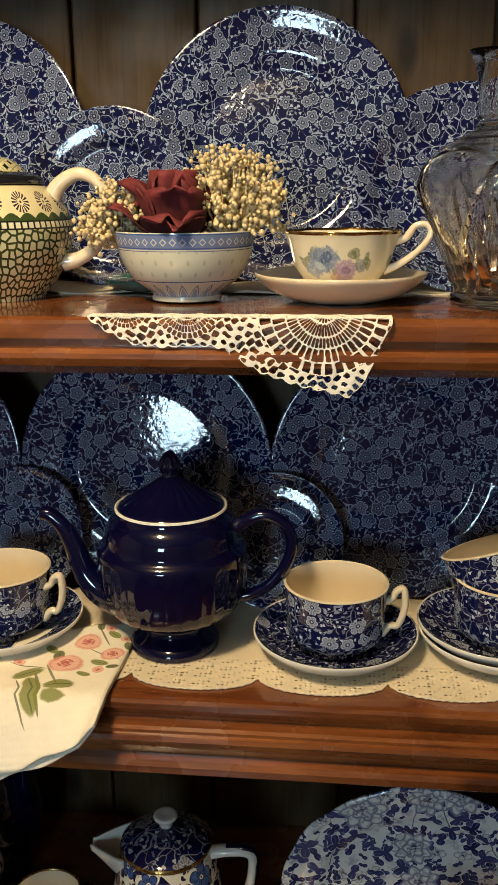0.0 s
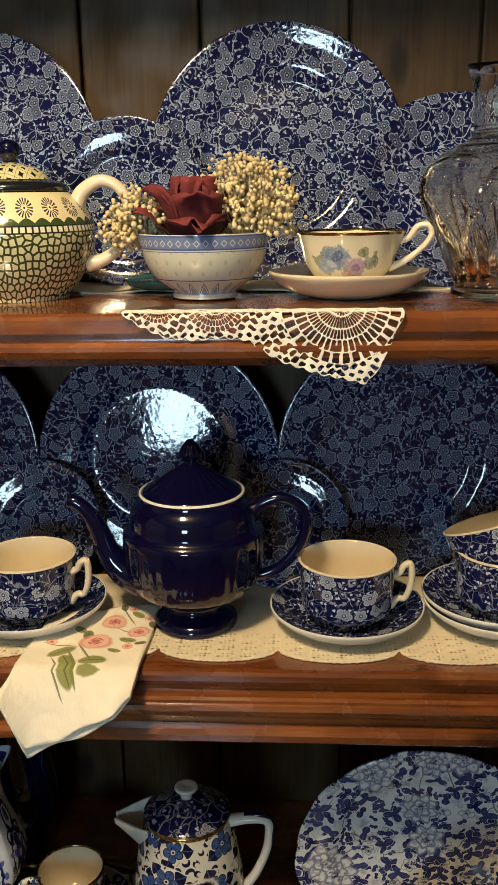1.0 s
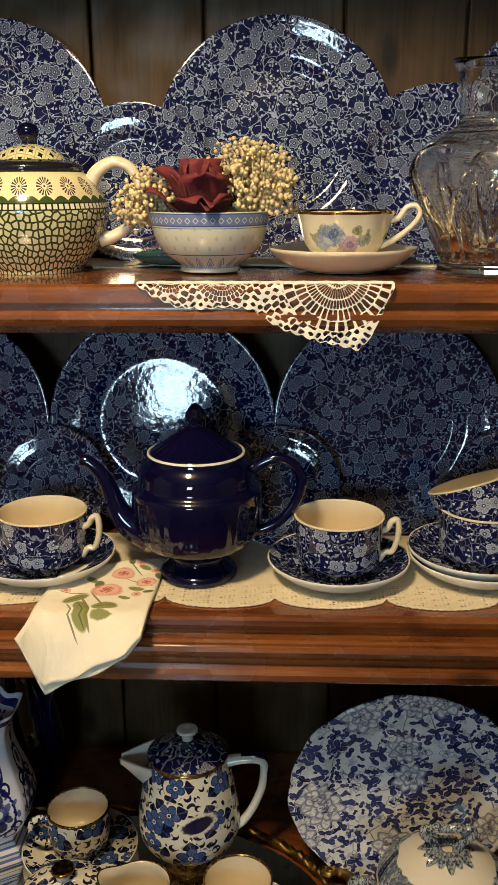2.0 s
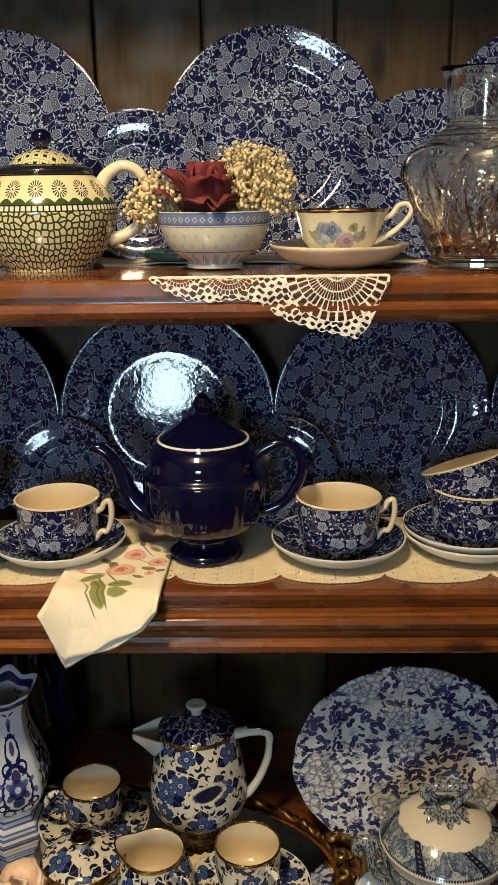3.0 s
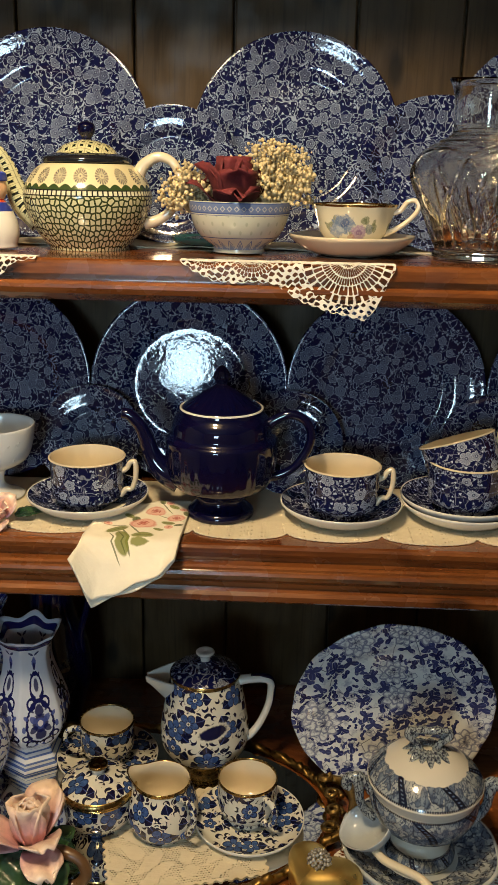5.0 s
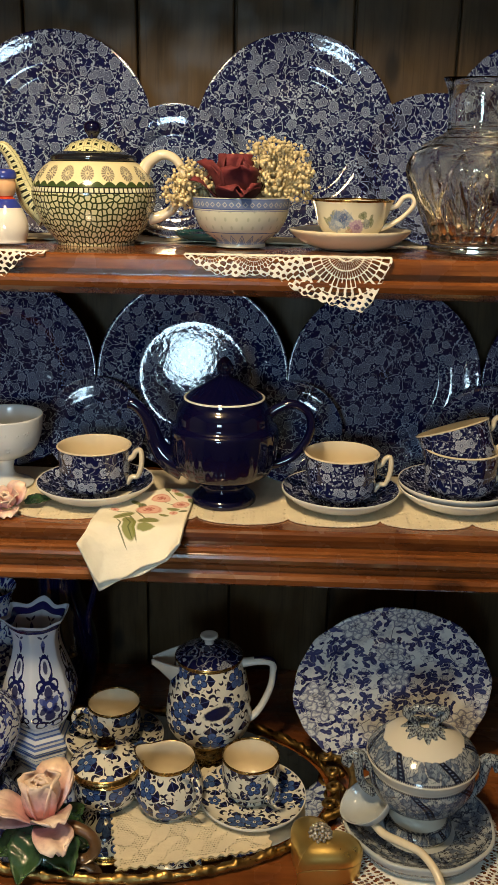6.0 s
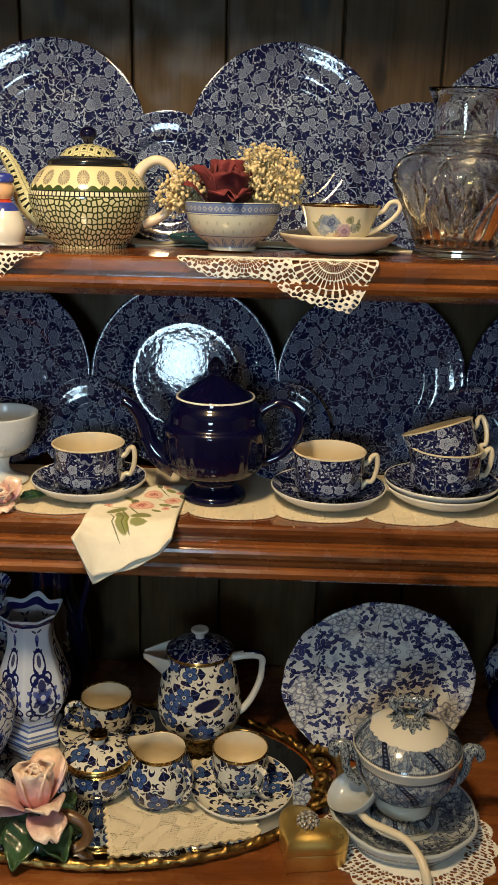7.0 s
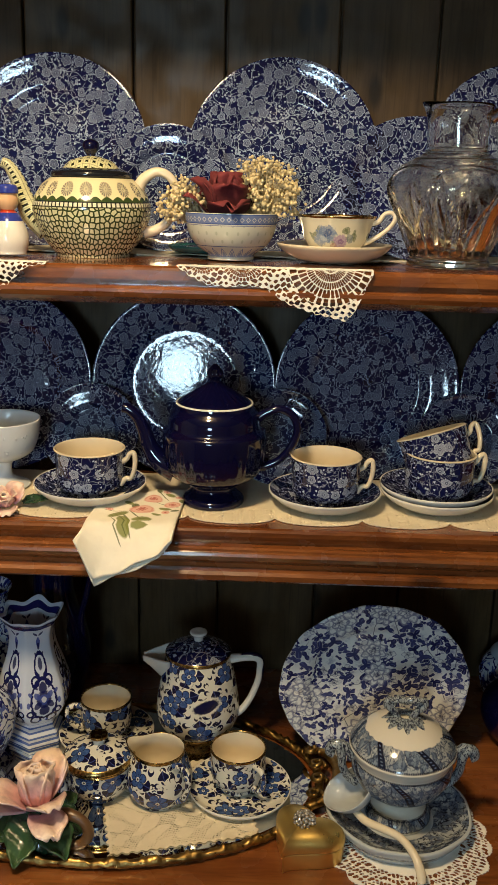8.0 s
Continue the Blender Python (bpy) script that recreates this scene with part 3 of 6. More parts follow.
def coffee_material(name, scale=22.0, motif=()):
    """White pottery with blue five-petalled flowers among navy leaves, and dark comma strokes and dots between."""
    g = Nodes(name)
    uv = g.shifted(2.0)
    navy, blue, white, ink = (0.007, 0.009, 0.045), (0.034, 0.075, 0.22), (0.70, 0.67, 0.57), (0.016, 0.016, 0.036)
    warp = g.vec('MULTIPLY', g.vec('ADD', uv, g.vec('SCALE', g.noise(uv, 60.0, 1.0, colour=True), scale=0.004)), (1.0, 1.0, 0.0))
    c = white
    # comma strokes, thick at one end
    for size, shift, gone in ((78.0, (0.0, 0.0, 0.0), 0.22), (100.0, (0.6, 0.2, 0.0), 0.55)):
        vo = g.voro(g.vec('ADD', warp, shift), size, 'F1', 0.75)
        d = g.vec('SCALE', g.vec('SUBTRACT', g.vec('ADD', warp, shift), vo.outputs["Position"]), scale=size)
        tint = g.xyz(vo.outputs["Color"])
        way = g.math('MULTIPLY', tint[0], 6.28)
        away = g.vec('SUBTRACT', d, g.join(g.math('MULTIPLY', g.math('COSINE', way), 0.19), g.math('MULTIPLY', g.math('SINE', way), 0.19)))
        comma = g.math('MULTIPLY', g.ease(g.vec('LENGTH', d), 0.36, 0.41, 1.0, 0.0), g.ease(g.vec('LENGTH', away), 0.23, 0.28))
        c = g.mix(g.math('MULTIPLY', comma, g.ease(tint[1], gone, gone + 0.02)), c, g.mix(g.ease(tint[2], 0.6, 0.62), ink, navy))
    # small blue and dark dots
    dot, dr, da, dc, de = g.blossom(g.vec('ADD', warp, (0.23, 0.41, 0)), 70.0, 0.17, 2, 0.9, 0.62, 0.15)
    c = g.mix(g.ease(g.math('SUBTRACT', de, dr), -0.09, -0.06), c, white)
    c = g.mix(dot, c, g.mix(g.ease(dc[0], 0.5, 0.52), blue, ink))
    # flowers with three pointed leaves each
    f, r, ang, col, edge = g.blossom(warp, scale, 0.255, 5, 0.85, 0.20, 0.26, True)
    lobe = g.math('ABSOLUTE', g.math('SUBTRACT', g.math('FRACT', g.math('ADD', g.math('MULTIPLY', ang, 3.0 / (5.0 * 2 * math.pi)), 0.25)), 0.5))
    span = g.math('MULTIPLY', g.math('SINE', g.math('MULTIPLY', g.ease(r, 0.22, 0.62), math.pi)), 0.22)
    leaf = g.math('MULTIPLY', g.math('SUBTRACT', span, g.math('MULTIPLY', lobe, g.math('MULTIPLY', r, 2.1))), g.inside(r, 0.22, 0.62, 0.005))
    c = g.mix(g.math('MULTIPLY', g.ease(g.math('SUBTRACT', edge, r), -0.14, -0.09), 1.0), c, white)
    halo = g.math('MULTIPLY', g.inside(r, 0.22, 0.65, 0.01), g.ease(g.math('SUBTRACT', g.math('ADD', span, 0.045), g.math('MULTIPLY', lobe, g.math('MULTIPLY', r, 2.1))), 0.0, 0.01))
    c = g.mix(halo, c, white)
    c = g.mix(g.ease(leaf, 0.0, 0.008), c, g.mix(g.ease(lobe, 0.010, 0.022, 0.9, 0.0), navy, (0.055, 0.075, 0.20)))
    c = g.mix(g.ease(g.math('SUBTRACT', edge, r), -0.022, -0.008), c, navy)
    petal = g.mix(g.ease(g.noise(uv, 260.0), 0.4, 0.65), blue, (0.060, 0.120, 0.30))
    petal = g.mix(g.ease(g.math('COSINE', ang), -1.0, -0.86, 1.0, 0.0), petal, navy)
    petal = g.mix(g.math('MULTIPLY', g.ease(g.math('COSINE', ang), 0.80, 0.95), g.inside(r, 0.07, 0.15, 0.01)), petal, navy)
    petal = g.mix(g.ease(r, 0.060, 0.072, 1.0, 0.0), petal, white)
    petal = g.mix(g.ease(r, 0.030, 0.042, 1.0, 0.0), petal, navy)
    c = g.mix(g.ease(g.math('SUBTRACT', edge, r), 0.010, 0.022), c, petal)
    c = spots(g, c, g.uv(), motif, 0.2)
    return glaze(g, c, 0.12, 0.05)


def rose_print_material(name):
    """Navy transfer print of full roses, leaf sprays and outlined wild roses on bluish white."""
    g = Nodes(name)
    uv = g.uv()
    navy, mid, white = (0.010, 0.012, 0.075), (0.085, 0.105, 0.27), (0.70, 0.72, 0.72)
    warp = g.vec('ADD', uv, g.vec('MULTIPLY', g.vec('SUBTRACT', g.noise(uv, 60.0, 2.0, colour=True), (0.5, 0.5, 0.5)), (0.006, 0.006, 0.0)))
    c = g.mix(g.ease(g.noise(warp, 75.0, 4.0, 0.65), 0.50, 0.68, 0.0, 0.55), white, mid)
    # thin stems
    stem = g.ease(g.voro(warp, 26.0, 'DISTANCE_TO_EDGE', 1.0).outputs["Distance"], 0.008, 0.022, 0.8, 0.0)
    c = g.mix(g.math('MULTIPLY', stem, g.ease(g.noise(uv, 30.0, 1.0), 0.46, 0.52)), c, navy)

    def print_flower(c, off, sc, size, gone, lobes, dark):
        p, r, ang, col, edge = g.blossom(g.vec('ADD', warp, off), sc, size, lobes, 0.95, gone, 0.15)
        rim = g.math('SUBTRACT', edge, r)
        t = g.ease(g.math('ABSOLUTE', rim), 0.012, 0.045, 0.75, 0.0)
        t = g.math('MAXIMUM', t, g.ease(g.math('COSINE', ang), -1.0, -0.7, 0.7, 0.0))
        t = g.math('MAXIMUM', t, g.math('MULTIPLY', g.ease(r, size * 0.25, size * 0.75, 1.0, 0.0), g.ease(g.noise(uv, 330.0, 2.0), 0.38, 0.62, 0.25, 1.0)))
        t = g.math('MAXIMUM', t, g.math('MULTIPLY', g.ease(g.noise(uv, 190.0, 3.0), 0.45, 0.6), dark))
        return g.mix(g.ease(rim, -0.03, 0.0), c, g.mix(t, white, g.mix(g.ease(r, 0.0, size, 0.0, 0.6), navy, mid)))
    c = print_flower(c, (0.5, 0.3, 0), 48.0, 0.40, 0.42, 5, 0.25)
    # leaf sprays of two sizes, with a pale midrib
    for sc, size, gone, lobes, off in ((105.0, 0.34, 0.52, 2, 0.4), (66.0, 0.37, 0.52, 2, 0.9), (48.0, 0.37, 0.56, 3, 1.7)):
        l, r, ang, col, edge = g.blossom(g.vec('ADD', warp, (off, off * 0.7, 0)), sc, size, lobes, 0.95, gone, 0.58)
        rib = g.math('MULTIPLY', g.ease(g.math('COSINE', ang), 0.94, 0.995, 0.0, 0.75), g.ease(r, 0.10, 0.2))
        tone = g.mix(g.math('MULTIPLY', col[2], 0.55), navy, mid)
        c = g.mix(g.ease(g.math('SUBTRACT', edge, r), -0.05, -0.02, 0.0, 0.7), c, white)
        c = g.mix(l, c, g.mix(rib, tone, mid))
    # full roses: a ring of broad petals with a smaller, darker flower in its heart
    c = print_flower(c, (0.235, 0.045, 0), 15.0, 0.27, 0.30, 8, 0.45)
    c = print_flower(c, (0.235, 0.045, 0), 15.0, 0.15, 0.30, 5, 0.80)
    return glaze(g, c, 0.12, 0.08)


def delft_material(name, pitch, offset=0.0):
    """Mirrored cobalt scrollwork on bluish white."""
    g = Nodes(name)
    s = g.xyz(g.uv())
    fu = g.math('ABSOLUTE', g.math('SUBTRACT', g.math('FRACT', g.math('ADD', g.math('DIVIDE', s[0], pitch), offset)), 0.5))
    p = g.join(g.math('MULTIPLY', fu, pitch), g.math('ADD', s[1], offset * 0.37), 0.0)
    navy, mid, white = (0.014, 0.018, 0.13), (0.09, 0.13, 0.40), (0.60, 0.64, 0.72)
    n1, n2 = g.noise(p, 44.0, 2.0, 0.5), g.noise(g.vec('ADD', p, (3.1, 1.7, 0)), 90.0, 2.0, 0.5)
    line = g.inside(n1, 0.47, 0.53, 0.012)
    c = g.mix(g.ease(n2, 0.56, 0.60), white, mid)
    c = g.mix(line, c, navy)
    c = g.mix(g.ease(n1, 0.60, 0.63), c, navy)
    c = g.mix(g.math('MULTIPLY', g.ease(n1, 0.60, 0.63), g.inside(n2, 0.40, 0.48, 0.02)), c, mid)
    return g, c, s[1], white, navy


def transfer_material(name, bands):
    """Grey-blue leaf print in bands of v, with slanting beaded ribbons and beaded edges, on cream white."""
    g = Nodes(name)
    uv = g.uv()
    s = g.xyz(uv)
    white, pale, grey, dark = (0.66, 0.63, 0.54), (0.36, 0.39, 0.40), (0.10, 0.135, 0.20), (0.010, 0.014, 0.036)
    warp = g.vec('ADD', uv, g.vec('SCALE', g.vec('SUBTRACT', g.noise(uv, 90.0, 2.0, colour=True), (0.5, 0.5, 0.5)), scale=0.008))
    l, lr, la, lc, le = g.blossom(warp, 58.0, 0.40, 3, 0.9, 0.15, 0.35)
    prt = g.mix(g.ease(g.noise(uv, 60.0, 2.0), 0.4, 0.65), pale, g.mix(0.5, pale, grey))
    prt = g.mix(l, prt, g.mix(g.ease(lr, 0.05, 0.40), (0.20, 0.25, 0.31), grey))
    prt = g.mix(g.ease(g.math('ABSOLUTE', g.math('SUBTRACT', le, lr)), 0.01, 0.06, 0.45, 0.0), prt, dark)
    prt = g.mix(g.inside(g.noise(uv, 190.0, 2.0), 0.47, 0.53, 0.02), prt, (0.055, 0.075, 0.125))
    prt = g.mix(g.ease(g.voro(warp, 34.0, 'DISTANCE_TO_EDGE', 1.0).outputs["Distance"], 0.010, 0.034, 0.55, 0.0), prt, dark)
    slant = g.math('ADD', g.math('DIVIDE', s[0], 0.069), g.math('MULTIPLY', s[1], 13.0))
    rib = g.math('FRACT', g.math('ADD', slant, g.math('MULTIPLY', g.math('SINE', g.math('MULTIPLY', s[1], 150.0)), 0.05)))
    prt = g.mix(g.inside(rib, 0.30, 0.45, 0.01), prt, dark)
    bead = g.math('MULTIPLY', g.inside(rib, 0.352, 0.398, 0.008), g.ease(g.math('SINE', g.math('MULTIPLY', s[1], 2200.0)), 0.0, 0.4))
    prt = g.mix(bead, prt, grey)
    c = white
    wave = g.math('MULTIPLY', g.noise(uv, 55.0, 2.0), 0.008)
    for lo, hi, scallop in bands:
        v = g.math('ADD', s[1], g.math('MULTIPLY', wave, g.ease(s[1], lo, hi))) if scallop else s[1]
        c = g.mix(g.inside(v, lo, hi, 0.0005), c, prt)
        for z in ((lo,) if scallop else (lo, hi)):
            c = g.mix(g.math('MULTIPLY', g.inside(s[1], z - 0.0012, z + 0.0012), g.ease(g.math('SINE', g.math('MULTIPLY', s[0], 2300.0)), -0.8, -0.2)), c, dark)
    return glaze(g, c, 0.12, 0.04)


def bowl_material():
    g = Nodes("rice_grain_porcelain")
    uv = g.uv()
    s = g.xyz(uv)
    body, blue = g.mix(g.noise(g.obj(), 40.0), (0.56, 0.59, 0.50), (0.64, 0.66, 0.57)), (0.055, 0.095, 0.30)
    q = g.xyz(g.vec('MULTIPLY', uv, (1 / 0.0135, 1 / 0.0095, 1.0)))
    row = g.math('FRACT', g.math('MULTIPLY', g.math('FLOOR', q[1]), 0.5))
    d = g.vec('LENGTH', g.join(g.math('MULTIPLY', g.math('SUBTRACT', g.math('FRACT', g.math('ADD', q[0], row)), 0.5), 2.2), g.math('SUBTRACT', g.math('FRACT', q[1]), 0.5)))
    c = g.mix(g.math('MULTIPLY', g.ease(d, 0.18, 0.30, 0.5, 0.0), g.inside(s[1], 0.019, 0.042)), body, (0.30, 0.36, 0.25))
    band = g.inside(s[1], 0.0445, 0.0555)
    zig = g.math('ABSOLUTE', g.math('SUBTRACT', g.math('FRACT', g.math('DIVIDE', s[0], 0.0075)), 0.5))
    dia = g.math('ABSOLUTE', g.math('SUBTRACT', g.math('ADD', zig, g.math('ABSOLUTE', g.math('DIVIDE', g.math('SUBTRACT', s[1], 0.0495), 0.008))), 0.32))
    pat = g.mix(g.ease(dia, 0.05, 0.10), (0.50, 0.53, 0.56), (0.15, 0.21, 0.40))
    c = g.mix(band, c, pat)
    for z, w in ((0.0445, 0.0006), (0.0555, 0.0006), (0.0175, 0.0004), (0.0425, 0.0003)):
        c = g.mix(g.inside(s[1], z - w, z + w, 0.0002), c, blue)
    ptl = g.math('ABSOLUTE', g.math('SUBTRACT', g.math('FRACT', g.math('DIVIDE', s[0], 0.017)), 0.5))
    arch = g.math('SUBTRACT', g.math('MULTIPLY_ADD', ptl, -0.022, 0.0155), s[1])
    low = g.inside(s[1], 0.004, 0.0165)
    c = g.mix(g.math('MULTIPLY', low, g.inside(arch, 0.0, 0.0018, 0.0003)), c, (0.16, 0.22, 0.40))
    c = g.mix(g.math('MULTIPLY', low, g.ease(arch, 0.0030, 0.0042)), c, (0.26, 0.32, 0.44))
    return glaze(g, c, 0.14, 0.04)


def floral_cup_material():
    g = Nodes("floral_bone_china")
    uv = g.uv()
    s = g.xyz(uv)
    u0 = 0.047 * math.pi * 1.5
    c = g.mix(g.noise(g.obj(), 30.0), (0.74, 0.70, 0.56), (0.66, 0.62, 0.46))
    it = []
    rng = random.Random(5)
    for k in range(3):
        b = u0 + (k - 1) * 0.098
        for q in range(12):
            it.append((b + rng.uniform(-0.032, 0.034), 0.022 + rng.uniform(-0.008, 0.018), rng.uniform(0.004, 0.009), rng.uniform(0.003, 0.0055), rng.uniform(0, 180), (0.13, 0.16, 0.08), 0.75))
        it += [(b - 0.009, 0.031, 0.016, 0.012, 10, (0.14, 0.21, 0.36), 0.9), (b - 0.006, 0.033, 0.007, 0.005, 30, (0.05, 0.09, 0.22), 0.8), (b - 0.020, 0.024, 0.010, 0.008, 0, (0.24, 0.30, 0.42), 0.8), (b - 0.013, 0.026, 0.006, 0.003, -20, (0.40, 0.46, 0.52), 0.8), (b + 0.012, 0.022, 0.011, 0.010, 0, (0.36, 0.24, 0.38), 0.9), (b + 0.013, 0.023, 0.005, 0.004, 0, (0.20, 0.11, 0.24), 0.8),
               (b + 0.002, 0.017, 0.006, 0.004, 0, (0.45, 0.25, 0.18), 0.6), (b + 0.026, 0.027, 0.005, 0.007, 20, (0.15, 0.19, 0.22), 0.7)]
    c = spots(g, c, uv, it, 0.5)
    c = g.mix(g.ease(g.noise(uv, 420.0, 2.0), 0.5, 0.62, 0.0, 0.25), c, (0.70, 0.66, 0.52))
    return glaze(g, c, 0.10, 0.04)


def gold_material(name, colour=(0.55, 0.36, 0.10), rough=0.28, wave=0.3):
    g = Nodes(name)
    n = g.noise(g.obj(), 180.0, 4.0)
    g.bump(n, wave, 0.0008)
    c = g.mix(g.ease(g.noise(g.obj(), 70.0, 3.0), 0.35, 0.7), colour, tuple(x * 0.45 for x in colour))
    return g.set(Base_Color=c, Metallic=1.0, Roughness=g.ease(n, 0.3, 0.7, rough * 0.7, rough * 1.4))


def cloth_material(name, colour, weave=900.0, rough=0.9):
    g = Nodes(name)
    p = g.obj()
    q = g.xyz(p)
    w = g.math('MULTIPLY', g.math('ADD', g.math('SINE', g.math('MULTIPLY', q[0], 5200.0)), g.math('SINE', g.math('MULTIPLY', g.math('ADD', q[1], q[2]), 5200.0))), 0.1)
    g.bump(g.math('ADD', g.math('ADD', w, g.noise(p, 500.0, 2.0)), g.math('MULTIPLY', g.noise(p, 40.0, 3.0), 5.0)), 0.45, 0.0008)
    c = g.mix(g.noise(p, 40.0, 4.0), colour, tuple(x * 0.84 for x in colour))
    return g, c, rough


def petal_material(name, base, tip, rough=0.6, gloss=0.0):
    g = Nodes(name)
    s = g.xyz(g.uv())
    c = g.mix(g.ease(s[1], 0.1, 0.95), base, tip)
    c = g.mix(g.ease(g.noise(g.obj(), 90.0, 3.0), 0.4, 0.7, 0.0, 0.5), c, tuple(x * 0.6 for x in base))
    g.bump(g.noise(g.vec('MULTIPLY', g.uv(), (40.0, 4.0, 1.0)), 3.0, 3.0), 0.3, 0.0008)
    return g.set(Base_Color=c, Roughness=rough, Coat_Weight=gloss)


POLISH = polish_material()
COFFEE = coffee_material("blue_flower_pottery", 25.0)
COFFEE_POT = coffee_material("blue_flower_coffee_pot", 25.0, [(0.260, 0.098, 0.0230, 0.0130, 18, (0.70, 0.67, 0.57), 1.0), (0.260, 0.098, 0.0195, 0.0096, 18, (0.007, 0.009, 0.050), 1.0)])
COFFEE_FINE = coffee_material("blue_flower_saucer", 29.0)
ROSE_PRINT = rose_print_material("navy_rose_print")
RICE = bowl_material()
FLORAL = floral_cup_material()
GILT = gold_material("antique_gilt", (0.40, 0.25, 0.08), 0.38, 0.7)
g = Nodes("satin_gold", 0.36)
g.bump(g.noise(g.obj(), 300.0, 2.0), 0.04, 0.0005)
GOLD = g.set(Base_Color=(0.86, 0.60, 0.19), Metallic=0.92, Roughness=g.ease(g.noise(g.obj(), 40.0), 0.3, 0.7, 0.27, 0.40))
GOLD_LINE = gold_material("gold_lustre", (0.50, 0.33, 0.12), 0.22, 0.05)
MILK = plain_glaze("milk_glass", (0.70, 0.74, 0.78), 0.16, 0.05, 0.95)
TEAL = plain_glaze("teal_glaze", (0.02, 0.10, 0.10), 0.15)
PALE_BLUE = plain_glaze("pale_blue_glaze", (0.45, 0.52, 0.60))
g, c, r = cloth_material("crochet_cotton", (0.93, 0.90, 0.82))
CROCHET = g.set(Base_Color=c, Roughness=r)
g, c, r = cloth_material("ecru_filet_cotton", (0.78, 0.69, 0.51))
ECRU = g.set(Base_Color=c, Roughness=r)
g, c, r = cloth_material("printed_napkin", (0.92, 0.87, 0.73))
PINK, ROSE_RED, BLUSH, LEAF, LEAF_D = (0.66, 0.26, 0.20), (0.42, 0.075, 0.06), (0.80, 0.50, 0.40), (0.19, 0.21, 0.035), (0.075, 0.095, 0.018)


def printed_rose(u, v, size, turn):
    """A full rose: a pink ground, paler outer petals and dark folds round the heart."""
    at = lambda a, k: (u + size * k * math.cos(radians(a + turn)), v + size * k * math.sin(radians(a + turn)))
    out = [(u, v, size, size * 0.86, turn, PINK, 0.85)]
    out += [(*at(a, 0.62), size * 0.40, size * 0.24, a + turn + 90, BLUSH, 0.85) for a in (10, 85, 160, 235, 310)]
    out += [(*at(a, 0.40), size * 0.26, size * 0.07, a + turn + 80, ROSE_RED, 0.75) for a in (40, 130, 220, 300)]
    return out + [(u, v, size * 0.24, size * 0.20, turn, ROSE_RED, 0.8), (*at(60, 0.12), size * 0.10, size * 0.06, turn, PINK, 0.9)]


def printed_leaf(u, v, size, turn, colour):
    return [(u, v, size, size * 0.52, turn, colour, 0.9), (u, v, size * 0.95, size * 0.055, turn, LEAF_D, 0.75)]


MOTIFS = []
for u, v, w, turn in ((-0.250, 0.004, 0.0014, 65), (-0.243, -0.012, 0.0010, 60), (-0.268, -0.024, 0.0007, 10), (-0.262, 0.014, 0.0008, 60), (-0.214, -0.082, 0.0008, 60), (-0.206, -0.050, 0.0007, 25)):
    MOTIFS.append((u, v, 0.016, w, turn, LEAF_D, 0.8))
for leaf in ((-0.254, 0.008, 0.0120, 60, LEAF), (-0.232, 0.004, 0.0110, -15, LEAF), (-0.264, -0.012, 0.0115, -30, LEAF), (-0.246, -0.044, 0.0085, 80, LEAF_D), (-0.207, -0.036, 0.0075, 20, LEAF), (-0.256, -0.055, 0.0075, 50, LEAF), (-0.188, -0.068, 0.0065, 70, LEAF_D), (-0.205, -0.086, 0.0070, 40, LEAF), (-0.221, -0.098, 0.0060, 80, LEAF_D), (-0.194, -0.030, 0.0050, -20, LEAF_D), (-0.216, -0.016, 0.0055, 10, LEAF)):
    MOTIFS += printed_leaf(*leaf)
for rose in ((-0.236, -0.030, 0.0138, 20), (-0.226, -0.069, 0.0120, 75), (-0.199, -0.052, 0.0098, 130), (-0.278, -0.030, 0.0046, 0), (-0.211, -0.096, 0.0048, 40), (-0.193, -0.080, 0.0044, 10), (-0.205, -0.024, 0.0050, 60)):
    MOTIFS += printed_rose(*rose)
c = spots(g, c, g.uv(), [(u, v - 0.012, a * 1.25, b * 1.25, turn, k, f) for u, v, a, b, turn, k, f in MOTIFS], 0.10)
NAPKIN = g.set(Base_Color=c, Roughness=r)
CRYSTAL = bpy.data.materials.new("cut_crystal")
CRYSTAL.use_nodes = True
nt = CRYSTAL.node_tree
nt.nodes.clear()
out, bent = nt.nodes.new("ShaderNodeOutputMaterial"), nt.nodes.new("ShaderNodeBsdfGlass")
bent.inputs["Color"].default_value = (1.0, 1.0, 0.99, 1)
bent.inputs["IOR"].default_value, bent.inputs["Roughness"].default_value = 1.50, 0.0
nt.links.new(bent.outputs[0], out.inputs[0])
g = Nodes("silvered_mirror", 0.03)
MIRROR = g.set(Base_Color=g.mix(g.ease(g.noise(g.obj(), 60.0, 4.0), 0.55, 0.75), (0.80, 0.80, 0.76), (0.55, 0.53, 0.47)), Metallic=1.0, Roughness=g.ease(g.noise(g.obj(), 35.0), 0.3, 0.8, 0.015, 0.06))
DRY_ROSE = petal_material("dried_rose_petal", (0.075, 0.008, 0.011), (0.17, 0.022, 0.027), 0.8)
PINK_PETAL = petal_material("pink_bisque_petal", (0.84, 0.48, 0.50), (0.92, 0.72, 0.58), 0.3, 0.5)
GREEN_LEAF = petal_material("glazed_green_leaf", (0.012, 0.045, 0.022), (0.05, 0.11, 0.04), 0.2, 0.6)
STRAW = plain_glaze("dried_blossom", (0.80, 0.66, 0.38), 0.8, 0.3, 0.62)
STEM = plain_glaze("brown_twig", (0.20, 0.10, 0.04), 0.35, 0.4, 0.5)
g = Nodes("delft_medallions")
s_ = g.xyz(g.uv())
zc = s_[1]
white, navy, mid = (0.66, 0.70, 0.78), (0.008, 0.011, 0.095), (0.05, 0.08, 0.32)
